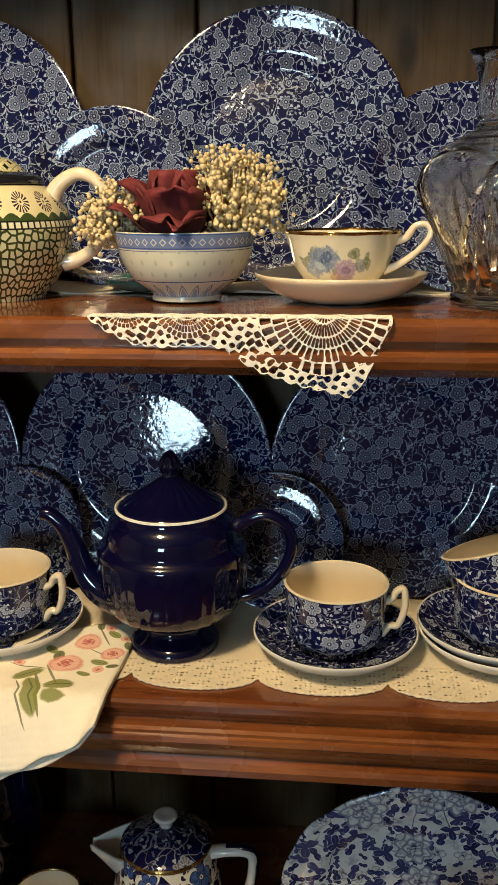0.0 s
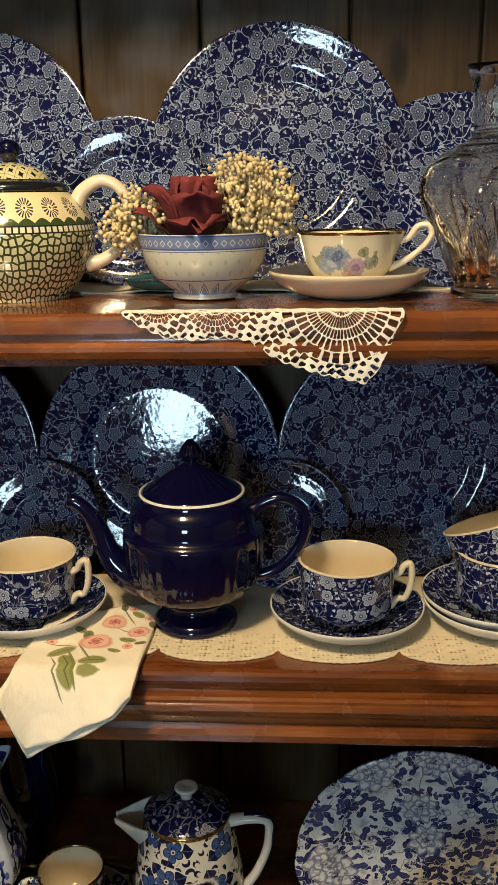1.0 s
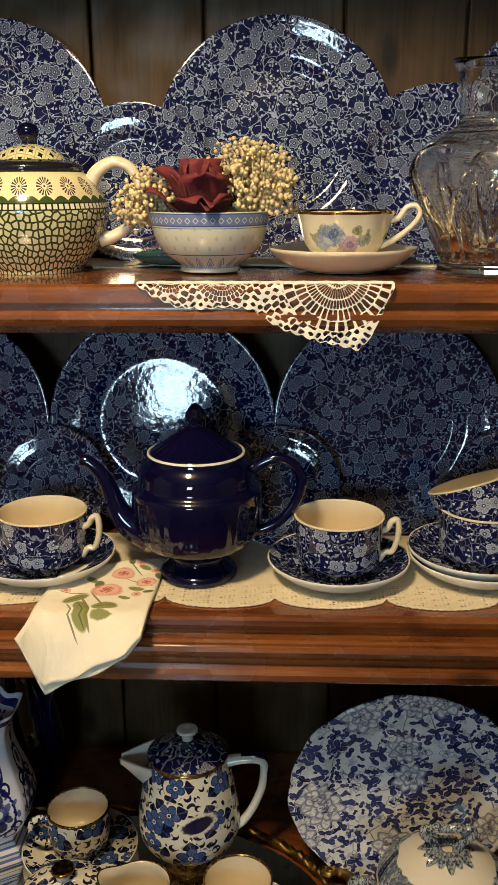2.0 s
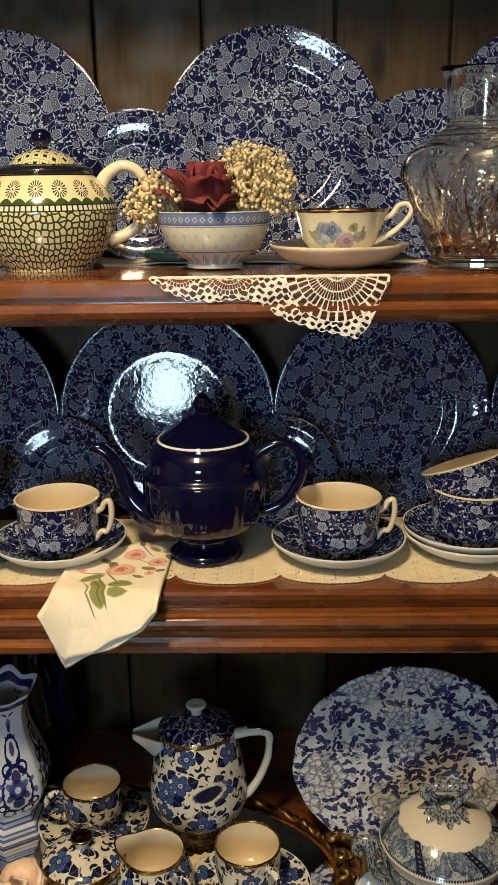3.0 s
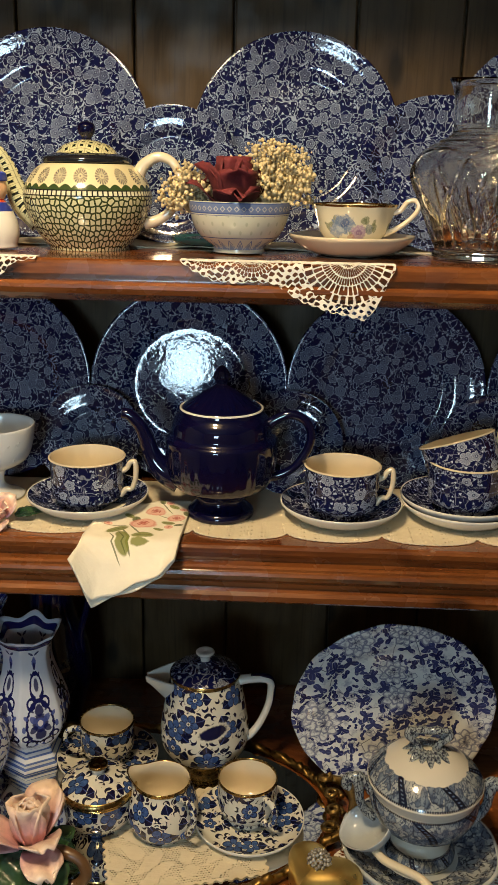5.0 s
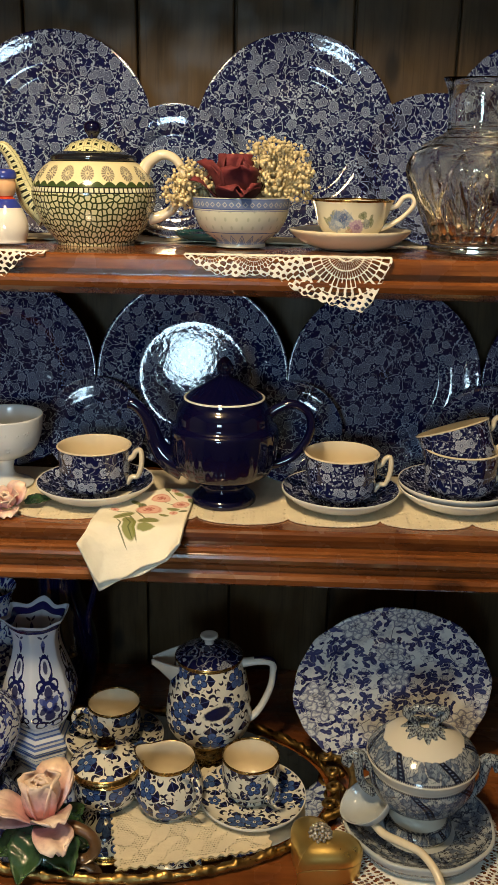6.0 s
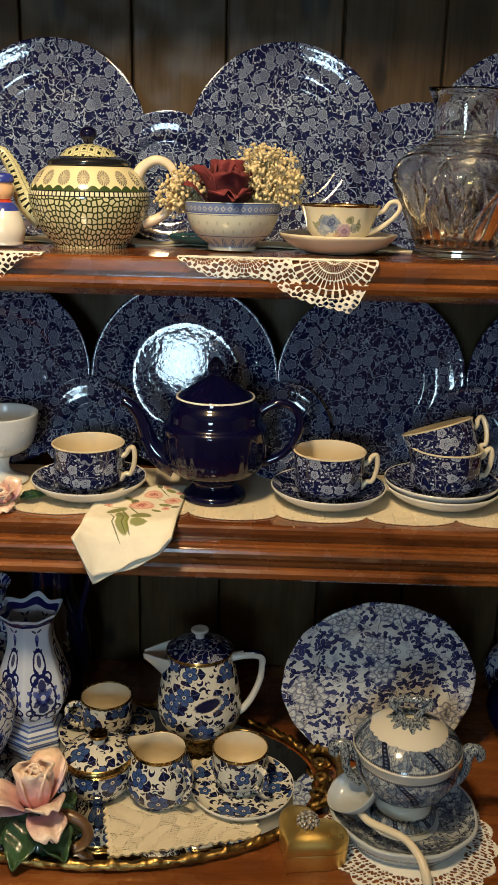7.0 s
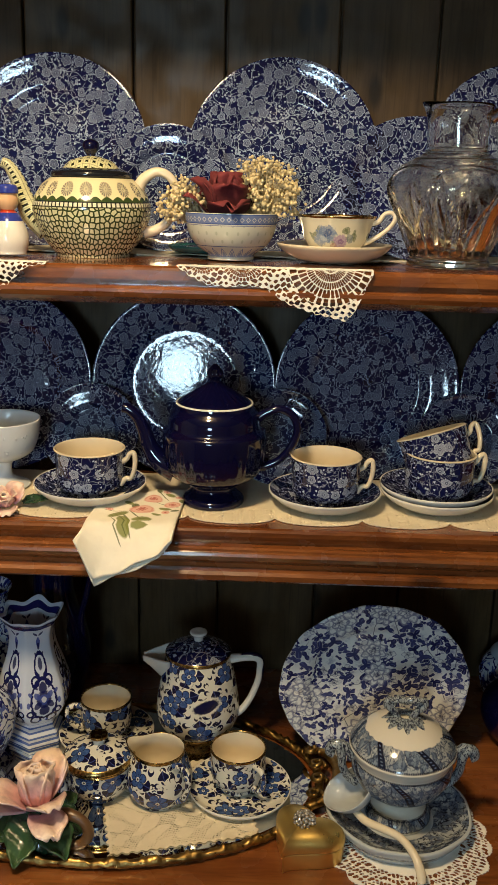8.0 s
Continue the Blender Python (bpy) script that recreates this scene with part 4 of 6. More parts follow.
fold = g.math('ABSOLUTE', g.math('SUBTRACT', g.math('FRACT', g.math('ADD', g.math('DIVIDE', s_[0], 0.053), 0.5)), 0.5))
p = g.join(g.math('MULTIPLY', fold, 0.053), zc, 0.0)
c = g.mix(g.noise(g.obj(), 30.0), white, (0.52, 0.58, 0.72))
for cu, cz, ru, rz, lw in ((0.0, 0.086, 0.0195, 0.034, 0.17), (0.013, 0.052, 0.009, 0.010, 0.36), (0.0, 0.138, 0.0120, 0.022, 0.26), (0.011, 0.116, 0.007, 0.009, 0.45), (0.020, 0.066, 0.005, 0.007, 0.5)):
    q = g.vec('DIVIDE', g.vec('SUBTRACT', p, (cu, cz, 0.0)), (ru, rz, 1.0))
    q = g.vec('ADD', q, g.vec('SCALE', g.vec('SUBTRACT', g.noise(p, 130.0, 2.0, colour=True), (0.5, 0.5, 0.5)), scale=0.35))
    c = g.mix(g.inside(g.vec('LENGTH', g.vec('MULTIPLY', q, (1, 1, 0))), 1 - lw, 1.0, 0.03), c, navy)
c = spots(g, c, p, [(0.0, 0.088, 0.0115, 0.014, 0, navy, 0.95), (0.0, 0.106, 0.007, 0.009, 0, navy, 0.95), (0.0, 0.070, 0.008, 0.010, 0, navy, 0.95), (0.0, 0.088, 0.0070, 0.0085, 0, mid, 0.9), (0.009, 0.094, 0.0045, 0.007, -35, mid, 0.9), (0.009, 0.080, 0.0045, 0.007, 35, navy, 0.9), (0.0, 0.088, 0.004, 0.005, 0, white, 0.8),
                    (0.0, 0.140, 0.0045, 0.010, 0, navy, 0.9), (0.0, 0.172, 0.005, 0.009, 0, mid, 0.95), (0.0, 0.166, 0.003, 0.006, 0, navy, 0.9), (0.007, 0.126, 0.005, 0.0022, 30, navy, 0.9), (0.012, 0.108, 0.006, 0.0022, 40, navy, 0.9), (0.019, 0.098, 0.004, 0.0025, 60, mid, 0.9),
                    (0.017, 0.046, 0.005, 0.003, 20, navy, 0.9), (0.006, 0.048, 0.004, 0.0025, -20, mid, 0.9), (0.007, 0.154, 0.004, 0.002, 45, navy, 0.9), (0.006, 0.186, 0.006, 0.0022, 30, navy, 0.9), (0.0215, 0.082, 0.0025, 0.005, 0, mid, 0.9)], 0.25)
c = g.mix(g.ease(zc, 0.0355, 0.036, 1.0, 0.0), c, g.mix(g.ease(g.math('SINE', g.math('MULTIPLY', zc, 900.0)), 0.1, 0.5), white, (0.10, 0.16, 0.42)))
c = g.mix(g.inside(zc, 0.194, 0.203), c, navy)
DELFT = glaze(g, c, 0.10, 0.04)
g, c, zc, white, navy = delft_material("delft_scrolls_dense", 0.047, 0.31)
DELFT_B = glaze(g, c, 0.10, 0.04)
TUREEN_PRINT = transfer_material("grey_blue_transfer", [(0.004, 0.017, False), (0.047, 0.087, False), (0.1060, 0.1290, True)])
g = Nodes("grey_blue_dish_print")
p = g.obj()
c = g.mix(g.ease(g.noise(p, 75.0, 3.0, 0.6), 0.42, 0.56), (0.34, 0.37, 0.38), (0.085, 0.11, 0.16))
c = g.mix(g.inside(g.noise(p, 120.0, 2.0), 0.47, 0.53, 0.012), c, (0.015, 0.02, 0.045))
DISH_PRINT = glaze(g, c, 0.10, 0.04)


# ---- sheets, lace and petals ----
def sheet(name, fn, nu, nv, thick, uvfn=None):
    """A curved sheet with thickness from fn(s, t), s and t from 0 to 1."""
    P = np.array([[tuple(fn(i / nu, j / nv)) for j in range(nv + 1)] for i in range(nu + 1)], dtype=float)
    du, dv = np.gradient(P, axis=0), np.gradient(P, axis=1)
    N = np.cross(du, dv)
    N /= np.maximum(np.linalg.norm(N, axis=2, keepdims=True), 1e-12)
    w = nv + 1
    top, bot = (P + N * thick / 2).reshape(-1, 3), (P - N * thick / 2).reshape(-1, 3)
    k = len(top)
    uvp = [(uvfn(i / nu, j / nv) if uvfn else (i / nu, j / nv)) for i in range(nu + 1) for j in range(nv + 1)] * 2
    faces = []
    for i in range(nu):
        for j in range(nv):
            a = i * w + j
            faces.append((a, a + w, a + w + 1, a + 1))
            faces.append((k + a, k + a + 1, k + a + w + 1, k + a + w))
    rim = [i * w for i in range(nu)] + [nu * w + j for j in range(nv)] + [i * w + nv for i in range(nu, 0, -1)] + [j for j in range(nv, 0, -1)]
    for a, b in zip(rim, rim[1:] + rim[:1]):
        faces.append((a, k + a, k + b, b))
    return mesh_of(name, np.vstack([top, bot]).tolist(), faces, True, [[uvp[q] for q in f] for f in faces])


def lace_mesh(name, solid, u0, u1, v0, v1, step, place, thick=0.0012):
    """Openwork: the cells of a fine net for which solid(u, v) holds, smoothed along their edges and given thickness."""
    nu, nv = int(round((u1 - u0) / step)), int(round((v1 - v0) / step))
    u = u0 + (np.arange(nu) + 0.5) * step
    v = v0 + (np.arange(nv) + 0.5) * step
    U, V = np.meshgrid(u, v, indexing="ij")
    keep = solid(U, V)
    gu, gv = np.meshgrid(u0 + np.arange(nu + 1) * step, v0 + np.arange(nv + 1) * step, indexing="ij")
    pos = np.stack([gu, gv], axis=2)
    for _ in range(2):
        acc, cnt = np.zeros_like(pos), np.zeros(pos.shape[:2])
        for di, dj in ((0, 0), (1, 0), (0, 1), (1, 1)):
            sl = (slice(di, di + nu), slice(dj, dj + nv))
            mid = (pos[:-1, :-1] + pos[1:, :-1] + pos[:-1, 1:] + pos[1:, 1:]) / 4
            acc[sl] += mid * keep[..., None]
            cnt[sl] += keep
        ok = cnt > 0
        pos[ok] = acc[ok] / cnt[ok][:, None]
    ids = -np.ones((nu + 1, nv + 1), dtype=int)
    I, J = np.nonzero(keep)
    for di, dj in ((0, 0), (1, 0), (0, 1), (1, 1)):
        ids[I + di, J + dj] = 0
    used = np.argwhere(ids == 0)
    ids[used[:, 0], used[:, 1]] = np.arange(len(used))
    top = [place(*pos[i, j], thick / 2) for i, j in used]
    bot = [place(*pos[i, j], -thick / 2) for i, j in used]
    k = len(used)
    faces = []
    pad = np.zeros((nu + 2, nv + 2), dtype=bool)
    pad[1:-1, 1:-1] = keep
    for i, j in zip(I, J):
        a, b, c2, d = int(ids[i, j]), int(ids[i + 1, j]), int(ids[i + 1, j + 1]), int(ids[i, j + 1])
        faces.append((a, b, c2, d))
        faces.append((k + d, k + c2, k + b, k + a))
        if not pad[i, j + 1]:
            faces.append((a, d, k + d, k + a))
        if not pad[i + 2, j + 1]:
            faces.append((b, k + b, k + c2, c2))
        if not pad[i + 1, j]:
            faces.append((a, k + a, k + b, b))
        if not pad[i + 1, j + 2]:
            faces.append((d, c2, k + c2, k + d))
    return mesh_of(name, top + bot, faces, True)


def drape(edge_y, top_z, radius=0.004):
    """Places (u, v, offset): v below 0 lies on a shelf, above 0 hangs in front of its edge."""
    def put(u, v, o):
        q = radius * math.pi / 2
        ripple = 0.0008 * math.sin(u * 210.0) + 0.0006 * math.sin(u * 93.0 + v * 150.0)
        if v <= 0:
            return (u, edge_y - v, top_z + 0.0010 + o)
        if v < q:
            a = v / radius
            return (u, edge_y - (radius + o) * math.sin(a), top_z + 0.0010 - radius + (radius + o) * math.cos(a))
        return (u, edge_y - radius - o - abs(ripple) * min(1.0, v * 60) - 0.03 * (v - q), top_z + 0.0010 - radius - (v - q))
    return put


def hanging_lace(U, V, xs, depth, fan):
    """Crochet corner: an outline with small points, fans of fine spokes, and a net of eyelets between them."""
    d = np.interp(U, xs, depth) + 0.0022 * np.abs(np.sin(U * math.pi / 0.0105)) - 0.0008
    back = -0.017 + 0.005 * np.abs(np.sin(U * math.pi / 0.021))
    ok = (V < d) & (V > back) & (U > xs[0]) & (U < xs[-1])
    edge = (d - V > 0.0016) & (U > xs[0] + 0.003) & (U < xs[-1] - 0.002) & (V > back + 0.0015)
    hole = np.zeros(U.shape, dtype=bool)
    free = np.ones(U.shape, dtype=bool)
    for fx, fv, R in fan:
        r, a = np.hypot(U - fx, V - fv) / R, np.arctan2(V - fv, U - fx)
        for r0, r1, n, w in ((0.10, 0.22, 24, 0.40), (0.26, 0.46, 48, 0.48), (0.50, 0.66, 58, 0.48), (0.70, 0.90, 44, 0.56)):
            hole |= free & (r > r0) & (r < r1) & (np.mod(a * n / (2 * math.pi) + 40.0, 1.0) < w)
        hole |= free & (r > 0.945) & (r < 1.12) & (np.mod(a * 34 / (2 * math.pi) + 40.3, 1.0) < 0.58)
        free &= r > 1.15
    wu, wv = U + 0.0016 * np.sin(V * 310.0 + U * 90.0), V + 0.0016 * np.sin(U * 270.0)
    p = 0.0072
    row = np.floor(wv / (p * 0.84))
    cu, cv = np.mod(wu / p + 0.5 * np.mod(row, 2), 1.0) - 0.5, np.mod(wv / (p * 0.84), 1.0) - 0.5
    hole |= free & (np.abs(cu) + np.abs(cv) < 0.40 + 0.10 * np.sin(U * 140.0 + V * 210.0))
    return ok & ~(hole & edge)


xs = [-0.188, -0.174, -0.153, -0.128, -0.108, -0.086, -0.078, -0.058, -0.028, -0.008, 0.008, 0.020, 0.030, 0.038]
dp = [0.002, 0.012, 0.022, 0.024, 0.022, 0.024, 0.031, 0.042, 0.052, 0.056, 0.060, 0.046, 0.022, 0.004]
tagged(part("doily", lace_mesh("doily", lambda U, V: hanging_lace(U, V, xs, dp, ((-0.012, -0.004, 0.042), (-0.112, -0.006, 0.021), (-0.158, -0.008, 0.016))), -0.192, 0.040, -0.018, 0.066, 0.0006, drape(0.652, T)), CROCHET),
       "white crocheted doily corner hanging over the upper shelf edge", "doily")
xl = [-0.56, -0.47, -0.42, -0.385, -0.362, -0.338]
dl = [0.004, 0.062, 0.052, 0.030, 0.008, 0.003]
tagged(part("doily", lace_mesh("doily", lambda U, V: hanging_lace(U, V, xl, dl, ((-0.47, -0.004, 0.042), (-0.415, -0.006, 0.016))), -0.56, -0.336, -0.018, 0.064, 0.0007, drape(0.652, T)), CROCHET),
       "white crocheted doily under a china figurine", "doily")


def runner(U, V):
    front = 0.668 + 0.024 * (1 - np.sqrt(np.clip(1 - (2 * (np.mod((U + 0.065) / 0.112, 1.0) - 0.5)) ** 2, 0, 1))) + 0.0012 * np.abs(np.sin(U * math.pi / 0.007))
    ok = V > front
    cu, cv = np.mod(U / 0.0042, 1.0), np.mod(V / 0.0042, 1.0)
    block = np.mod(np.floor(U / 0.0042) * 3 + np.floor(V / 0.0042) * 5 + np.floor(U / 0.019) + np.floor(V / 0.013), 4) > 1.5
    hole = (cu > 0.30) & (cu < 0.62) & (cv > 0.30) & (cv < 0.62) & block & (V > front + 0.003)
    return ok & ~hole


run = thing("shelf_runner", pose(0, 0, 0), "ecru filet crochet shelf runner with scalloped edge", "runner")
part("lace_edge", lace_mesh("lace_edge", runner, -0.56, 0.34, 0.660, 0.722, 0.0009, lambda u, v, o: (u, v, M + 0.0012 + o), 0.0014), ECRU, run)
part("cloth", box("cloth", -0.56, 0.34, 0.722, 0.86, M + 0.0004, M + 0.0018, 0), ECRU, run)


def back_runner(U, V):
    front = 0.806 + 0.012 * (1 - np.sqrt(np.clip(1 - (2 * (np.mod((U + 0.02) / 0.085, 1.0) - 0.5)) ** 2, 0, 1)))
    return V > front


tagged(part("shelf_runner", lace_mesh("shelf_runner", back_runner, -0.56, 0.34, 0.80, 0.90, 0.002, lambda u, v, o: (u, v, T + 0.0014 + o + 0.0012 * math.sin(u * 60)), 0.002), ECRU),
       "cream scalloped cloth runner under the standing plates", "runner")


def napkin(name, lift, grow):
    ends = ((-0.308, -0.010), (-0.285, -0.068 - grow), (-0.206, -0.030 - grow), (-0.190, -0.006))
    ew = (0.0, 0.27, 0.86, 1.0)

    def fn(s, w):
        ex = float(np.interp(w, ew, [e[0] for e in ends]))
        ez = float(np.interp(w, ew, [e[1] for e in ends])) + 0.0022 * math.sin(w * 17.0 + grow * 900) * math.sin(math.pi * w)
        bx, by = -0.292 + w * 0.107, 0.742 + w * 0.030
        wave = 0.0014 * math.sin(w * 11.0 + s * 4.0) + 0.0008 * math.sin(w * 23.0)
        flat = 0.62
        if s < flat:
            k = s / flat
            mx = -0.300 + w * 0.112
            x, y = bx + (mx - bx) * k, by + (0.6475 - by) * k
            return (x, y, M + 0.0045 + lift + wave * 0.6 + (0.002 * max(0.0, 1 - k * 4)))
        k = (s - flat) / (1 - flat)
        mx = -0.300 + w * 0.112
        x, z = mx + (ex - mx) * k, ez * k
        y = 0.6475 - 0.008 * min(1.0, k * 3) - 0.026 * k - lift
        return (x, y + wave * k, M + 0.0045 + lift - 0.0015 * min(1.0, k * 4) + z)

    def uvfn(s, w):
        x, y, z = fn(s, w)
        return (x, (0.6475 - y) if s < 0.62 else (M - z))
    return sheet(name, fn, 44, 30, 0.0022, uvfn)


nap = thing("napkin", pose(0, 0, 0), "cream folded napkin printed with pink roses, hanging over the shelf", "napkin")
part("upper_layer", napkin("upper_layer", 0.0026, -0.004), NAPKIN, nap)
part("lower_layer", napkin("lower_layer", 0.0, 0.0), NAPKIN, nap)


def petal(name, length, width, cup, curl, ruffle, thick=0.0012, seed=0, n=8):
    """A petal that grows along +z from the origin, hollow towards -y, with a rolled-back tip."""
    ph = seed * 1.7

    def fn(s, t):
        x = (t - 0.5) * 2
        w = width * (0.30 + 0.70 * math.sin(math.pi * min(1.0, 0.12 + 0.62 * s)) ** 0.8) * (1.0 if s < 0.8 else math.sqrt(max(0.05, 1 - ((s - 0.8) / 0.24) ** 2)))
        r = ruffle * s * s * math.sin(x * 5.0 + ph) * length
        bend = curl * max(0.0, s - 0.55) ** 2
        return (x * w / 2, -cup * width * (1 - x * x) * 0 + cup * width * x * x * -0.5 + bend * length * 2.2 + r, length * (s - 0.5 * abs(bend) * s) - 0.05 * length * x * x * s)
    return sheet(name, fn, n, n, thick, lambda s, t: (t, s))


def flower(name, m, label, rings, material, thick=0.0012, category="flower"):
    """Petals in rings: (count, length, width, tilt, base radius, height, cup, curl, ruffle)."""
    f = thing(name, m, label, category)
    k = 0
    for count, length, width, tilt, rad, high, cup, curl, ruf in rings:
        for i in range(count):
            k += 1
            a = 360.0 * i / count + 47.0 * len(f.children)
            a += 13.0 * math.sin(k * 2.3)
            mm = pose(0, 0, high, 0, 0, a) @ pose(0, rad, 0) @ pose(0, 0, 0, -tilt + 5 * math.sin(k * 1.9))
            part("petal", petal("petal", length * (1 + 0.08 * math.sin(k * 3.1)), width, cup, curl, ruf, thick, k), material, f, m=mm)
    return f


def leaf_mesh(name, length, width, seed=0, fold=0.25):
    def fn(s, t):
        x = (t - 0.5) * 2
        w = width * math.sin(math.pi * (0.04 + 0.94 * s) ** 0.8) * (1 + 0.07 * math.sin(s * 42.0))
        return (x * w / 2, length * s, fold * width * abs(x) * 0.6 + 0.10 * length * math.sin(s * 3.0 + seed) + 0.03 * width * math.sin(s * 20 + x * 3))
    return sheet(name, fn, 18, 8, 0.0016, lambda s, t: (t, s))


def balls(name, spots_, seg=6, rings=4):
    """Small round beads or buds, joined."""
    verts, faces = [], []
    for x, y, z, r in spots_:
        b = len(verts)
        verts.append((x, y, z + r))
        for i in range(1, rings):
            for j in range(seg):
                a, e = 2 * math.pi * j / seg + i * 0.5, math.pi * i / rings
                verts.append((x + r * math.sin(e) * math.cos(a), y + r * math.sin(e) * math.sin(a), z + r * math.cos(e)))
        verts.append((x, y, z - r))
        for j in range(seg):
            k = (j + 1) % seg
            faces.append((b, b + 1 + j, b + 1 + k))
            for i in range(rings - 2):
                o = b + 1 + i * seg
                faces.append((o + j, o + seg + j, o + seg + k, o + k))
            o = b + 1 + (rings - 2) * seg
            faces.append((o + j, b + 1 + (rings - 1) * seg, o + k))
    return mesh_of(name, verts, faces, True)


# ---- upper shelf ----
def stoneware_teapot():
    p = thing("teapot", pose(-0.309, 0.780, T), "cream and green leaf-patterned stoneware teapot with lid", "teapot")
    body = [(0, 0.002), (0.040, 0.001), (0.046, 0.0), (0.047, 0.003), (0.052, 0.009), (0.063, 0.024), (0.0715, 0.043), (0.0745, 0.058), (0.0735, 0.066), (0.069, 0.077), (0.061, 0.088), (0.053, 0.0945), (0.049, 0.096), (0.046, 0.094), (0.046, 0.085), (0.06, 0.06), (0.04, 0.01), (0, 0.008)]
    part("body", lathe("body", body, 72, 0.0745, None, None, 3), [POLISH], p)
    lid = [(0.044, 0.094), (0.0500, 0.0965), (0.0510, 0.099), (0.0500, 0.1025), (0.044, 0.1050), (0.036, 0.1072), (0.033, 0.1100), (0.026, 0.1165), (0.012, 0.1210), (0.006, 0.1222)]
    part("lid", lathe("lid", lid, 64, 0.0, lambda i, n, r, z: 1 if z < 0.1070 else 0, None, 2), [LID_NET, BLACK_GLAZE], p)
    knob = [(0.0055, 0.121), (0.0058, 0.125), (0.009, 0.129), (0.0105, 0.134), (0.009, 0.139), (0.004, 0.142), (0, 0.1425)]
    part("knob", lathe("knob", knob, 32, 0.01, None, None, 2), COBALT, p, "navy glazed ball knob")
    part("spout", tube("spout", [(-0.056, 0, 0.034), (-0.076, 0, 0.050), (-0.086, 0, 0.070), (-0.094, 0, 0.092), (-0.104, 0, 0.108), (-0.112, 0, 0.112)], [0.019, 0.0150, 0.0115, 0.0090, 0.0072, 0.0066], 16, 6), SPOUT_NET, p)
    part("handle", tube("handle", [(0.058, 0, 0.083), (0.066, 0, 0.096), (0.082, 0, 0.105), (0.098, 0, 0.100), (0.107, 0, 0.084), (0.106, 0, 0.064), (0.096, 0, 0.045), (0.080, 0, 0.034), (0.066, 0, 0.031)], [0.0080, 0.0070, 0.0058, 0.0052, 0.0050, 0.0050, 0.0053, 0.0062, 0.0080], 14, 6), CREAM, p, "cream glazed handle")
    return p


BLACK_GLAZE = plain_glaze("black_glaze", (0.012, 0.014, 0.020), 0.08)
g = Nodes("leaf_net_lid")
LID_NET = glaze(g, circles_net(g, g.uv(), 0.0088, (0.012, 0.022, 0.016), (0.60, 0.58, 0.34)), 0.12, 0.05)
g = Nodes("leaf_net_spout")
SPOUT_NET = glaze(g, circles_net(g, g.uv(), 0.0075, (0.012, 0.018, 0.016), (0.56, 0.55, 0.34)), 0.12, 0.05)
stoneware_teapot()

fig_prof = [(0, 0), (0.017, 0.0), (0.0185, 0.004), (0.021, 0.014), (0.0200, 0.026), (0.0165, 0.036), (0.0140, 0.042), (0.0100, 0.0475), (0.0075, 0.0495), (0.0085, 0.052), (0.0108, 0.057), (0.0112, 0.063), (0.0100, 0.068), (0.0118, 0.0695), (0.0118, 0.0735), (0.0100, 0.078), (0.004, 0.080), (0, 0.080)]
FIG_BLUE, FIG_RED, FIG_SKIN = plain_glaze("figurine_blue", (0.03, 0.05, 0.32)), plain_glaze("figurine_red", (0.50, 0.05, 0.02)), plain_glaze("figurine_blush", (0.74, 0.45, 0.25))
fig = part("china_figurine", lathe("china_figurine", fig_prof, 32, 0.02, lambda i, n, r, z: 1 if 0.038 < z < 0.0475 or z > 0.069 else (2 if 0.0475 <= z < 0.051 else (3 if z >= 0.051 else 0)), None, 3), [WHITE, FIG_BLUE, FIG_RED, FIG_SKIN], m=pose(-0.406, 0.742, T + 0.002) @ Matrix.Diagonal((1.15, 1.15, 1.06, 1)))
tagged(fig, "small white and blue glazed china figurine", "figurine")

bowl = thing("rice_bowl", pose(-0.131, 0.761, T + 0.002), "pale celadon porcelain bowl with blue bands holding dried flowers", "bowl")
part("bowl", lathe("bowl", [(0.024, 0.003), (0.0285, 0.0), (0.0295, 0.001), (0.0292, 0.006), (0.034, 0.0095), (0.045, 0.018), (0.053, 0.031), (0.0572, 0.046), (0.0585, 0.056), (0.0578, 0.0566), (0.0565, 0.055), (0.054, 0.044), (0.045, 0.024), (0.03, 0.012), (0, 0.009)], 64, 0.055, None, None, 3), RICE, bowl)

flower("dried_rose", pose(-0.140, 0.750, T + 0.052, 6, 4), "dried dark red rose resting in a porcelain bowl",
       [(3, 0.046, 0.034, -4, 0.004, 0.008, 0.5, 0.02, 0.05), (4, 0.050, 0.044, 4, 0.010, 0.006, 0.45, 0.10, 0.07), (5, 0.050, 0.050, 16, 0.016, 0.002, 0.35, 0.35, 0.10), (5, 0.044, 0.052, 42, 0.018, 0.0, 0.25, 0.6, 0.14)], DRY_ROSE, 0.0011)


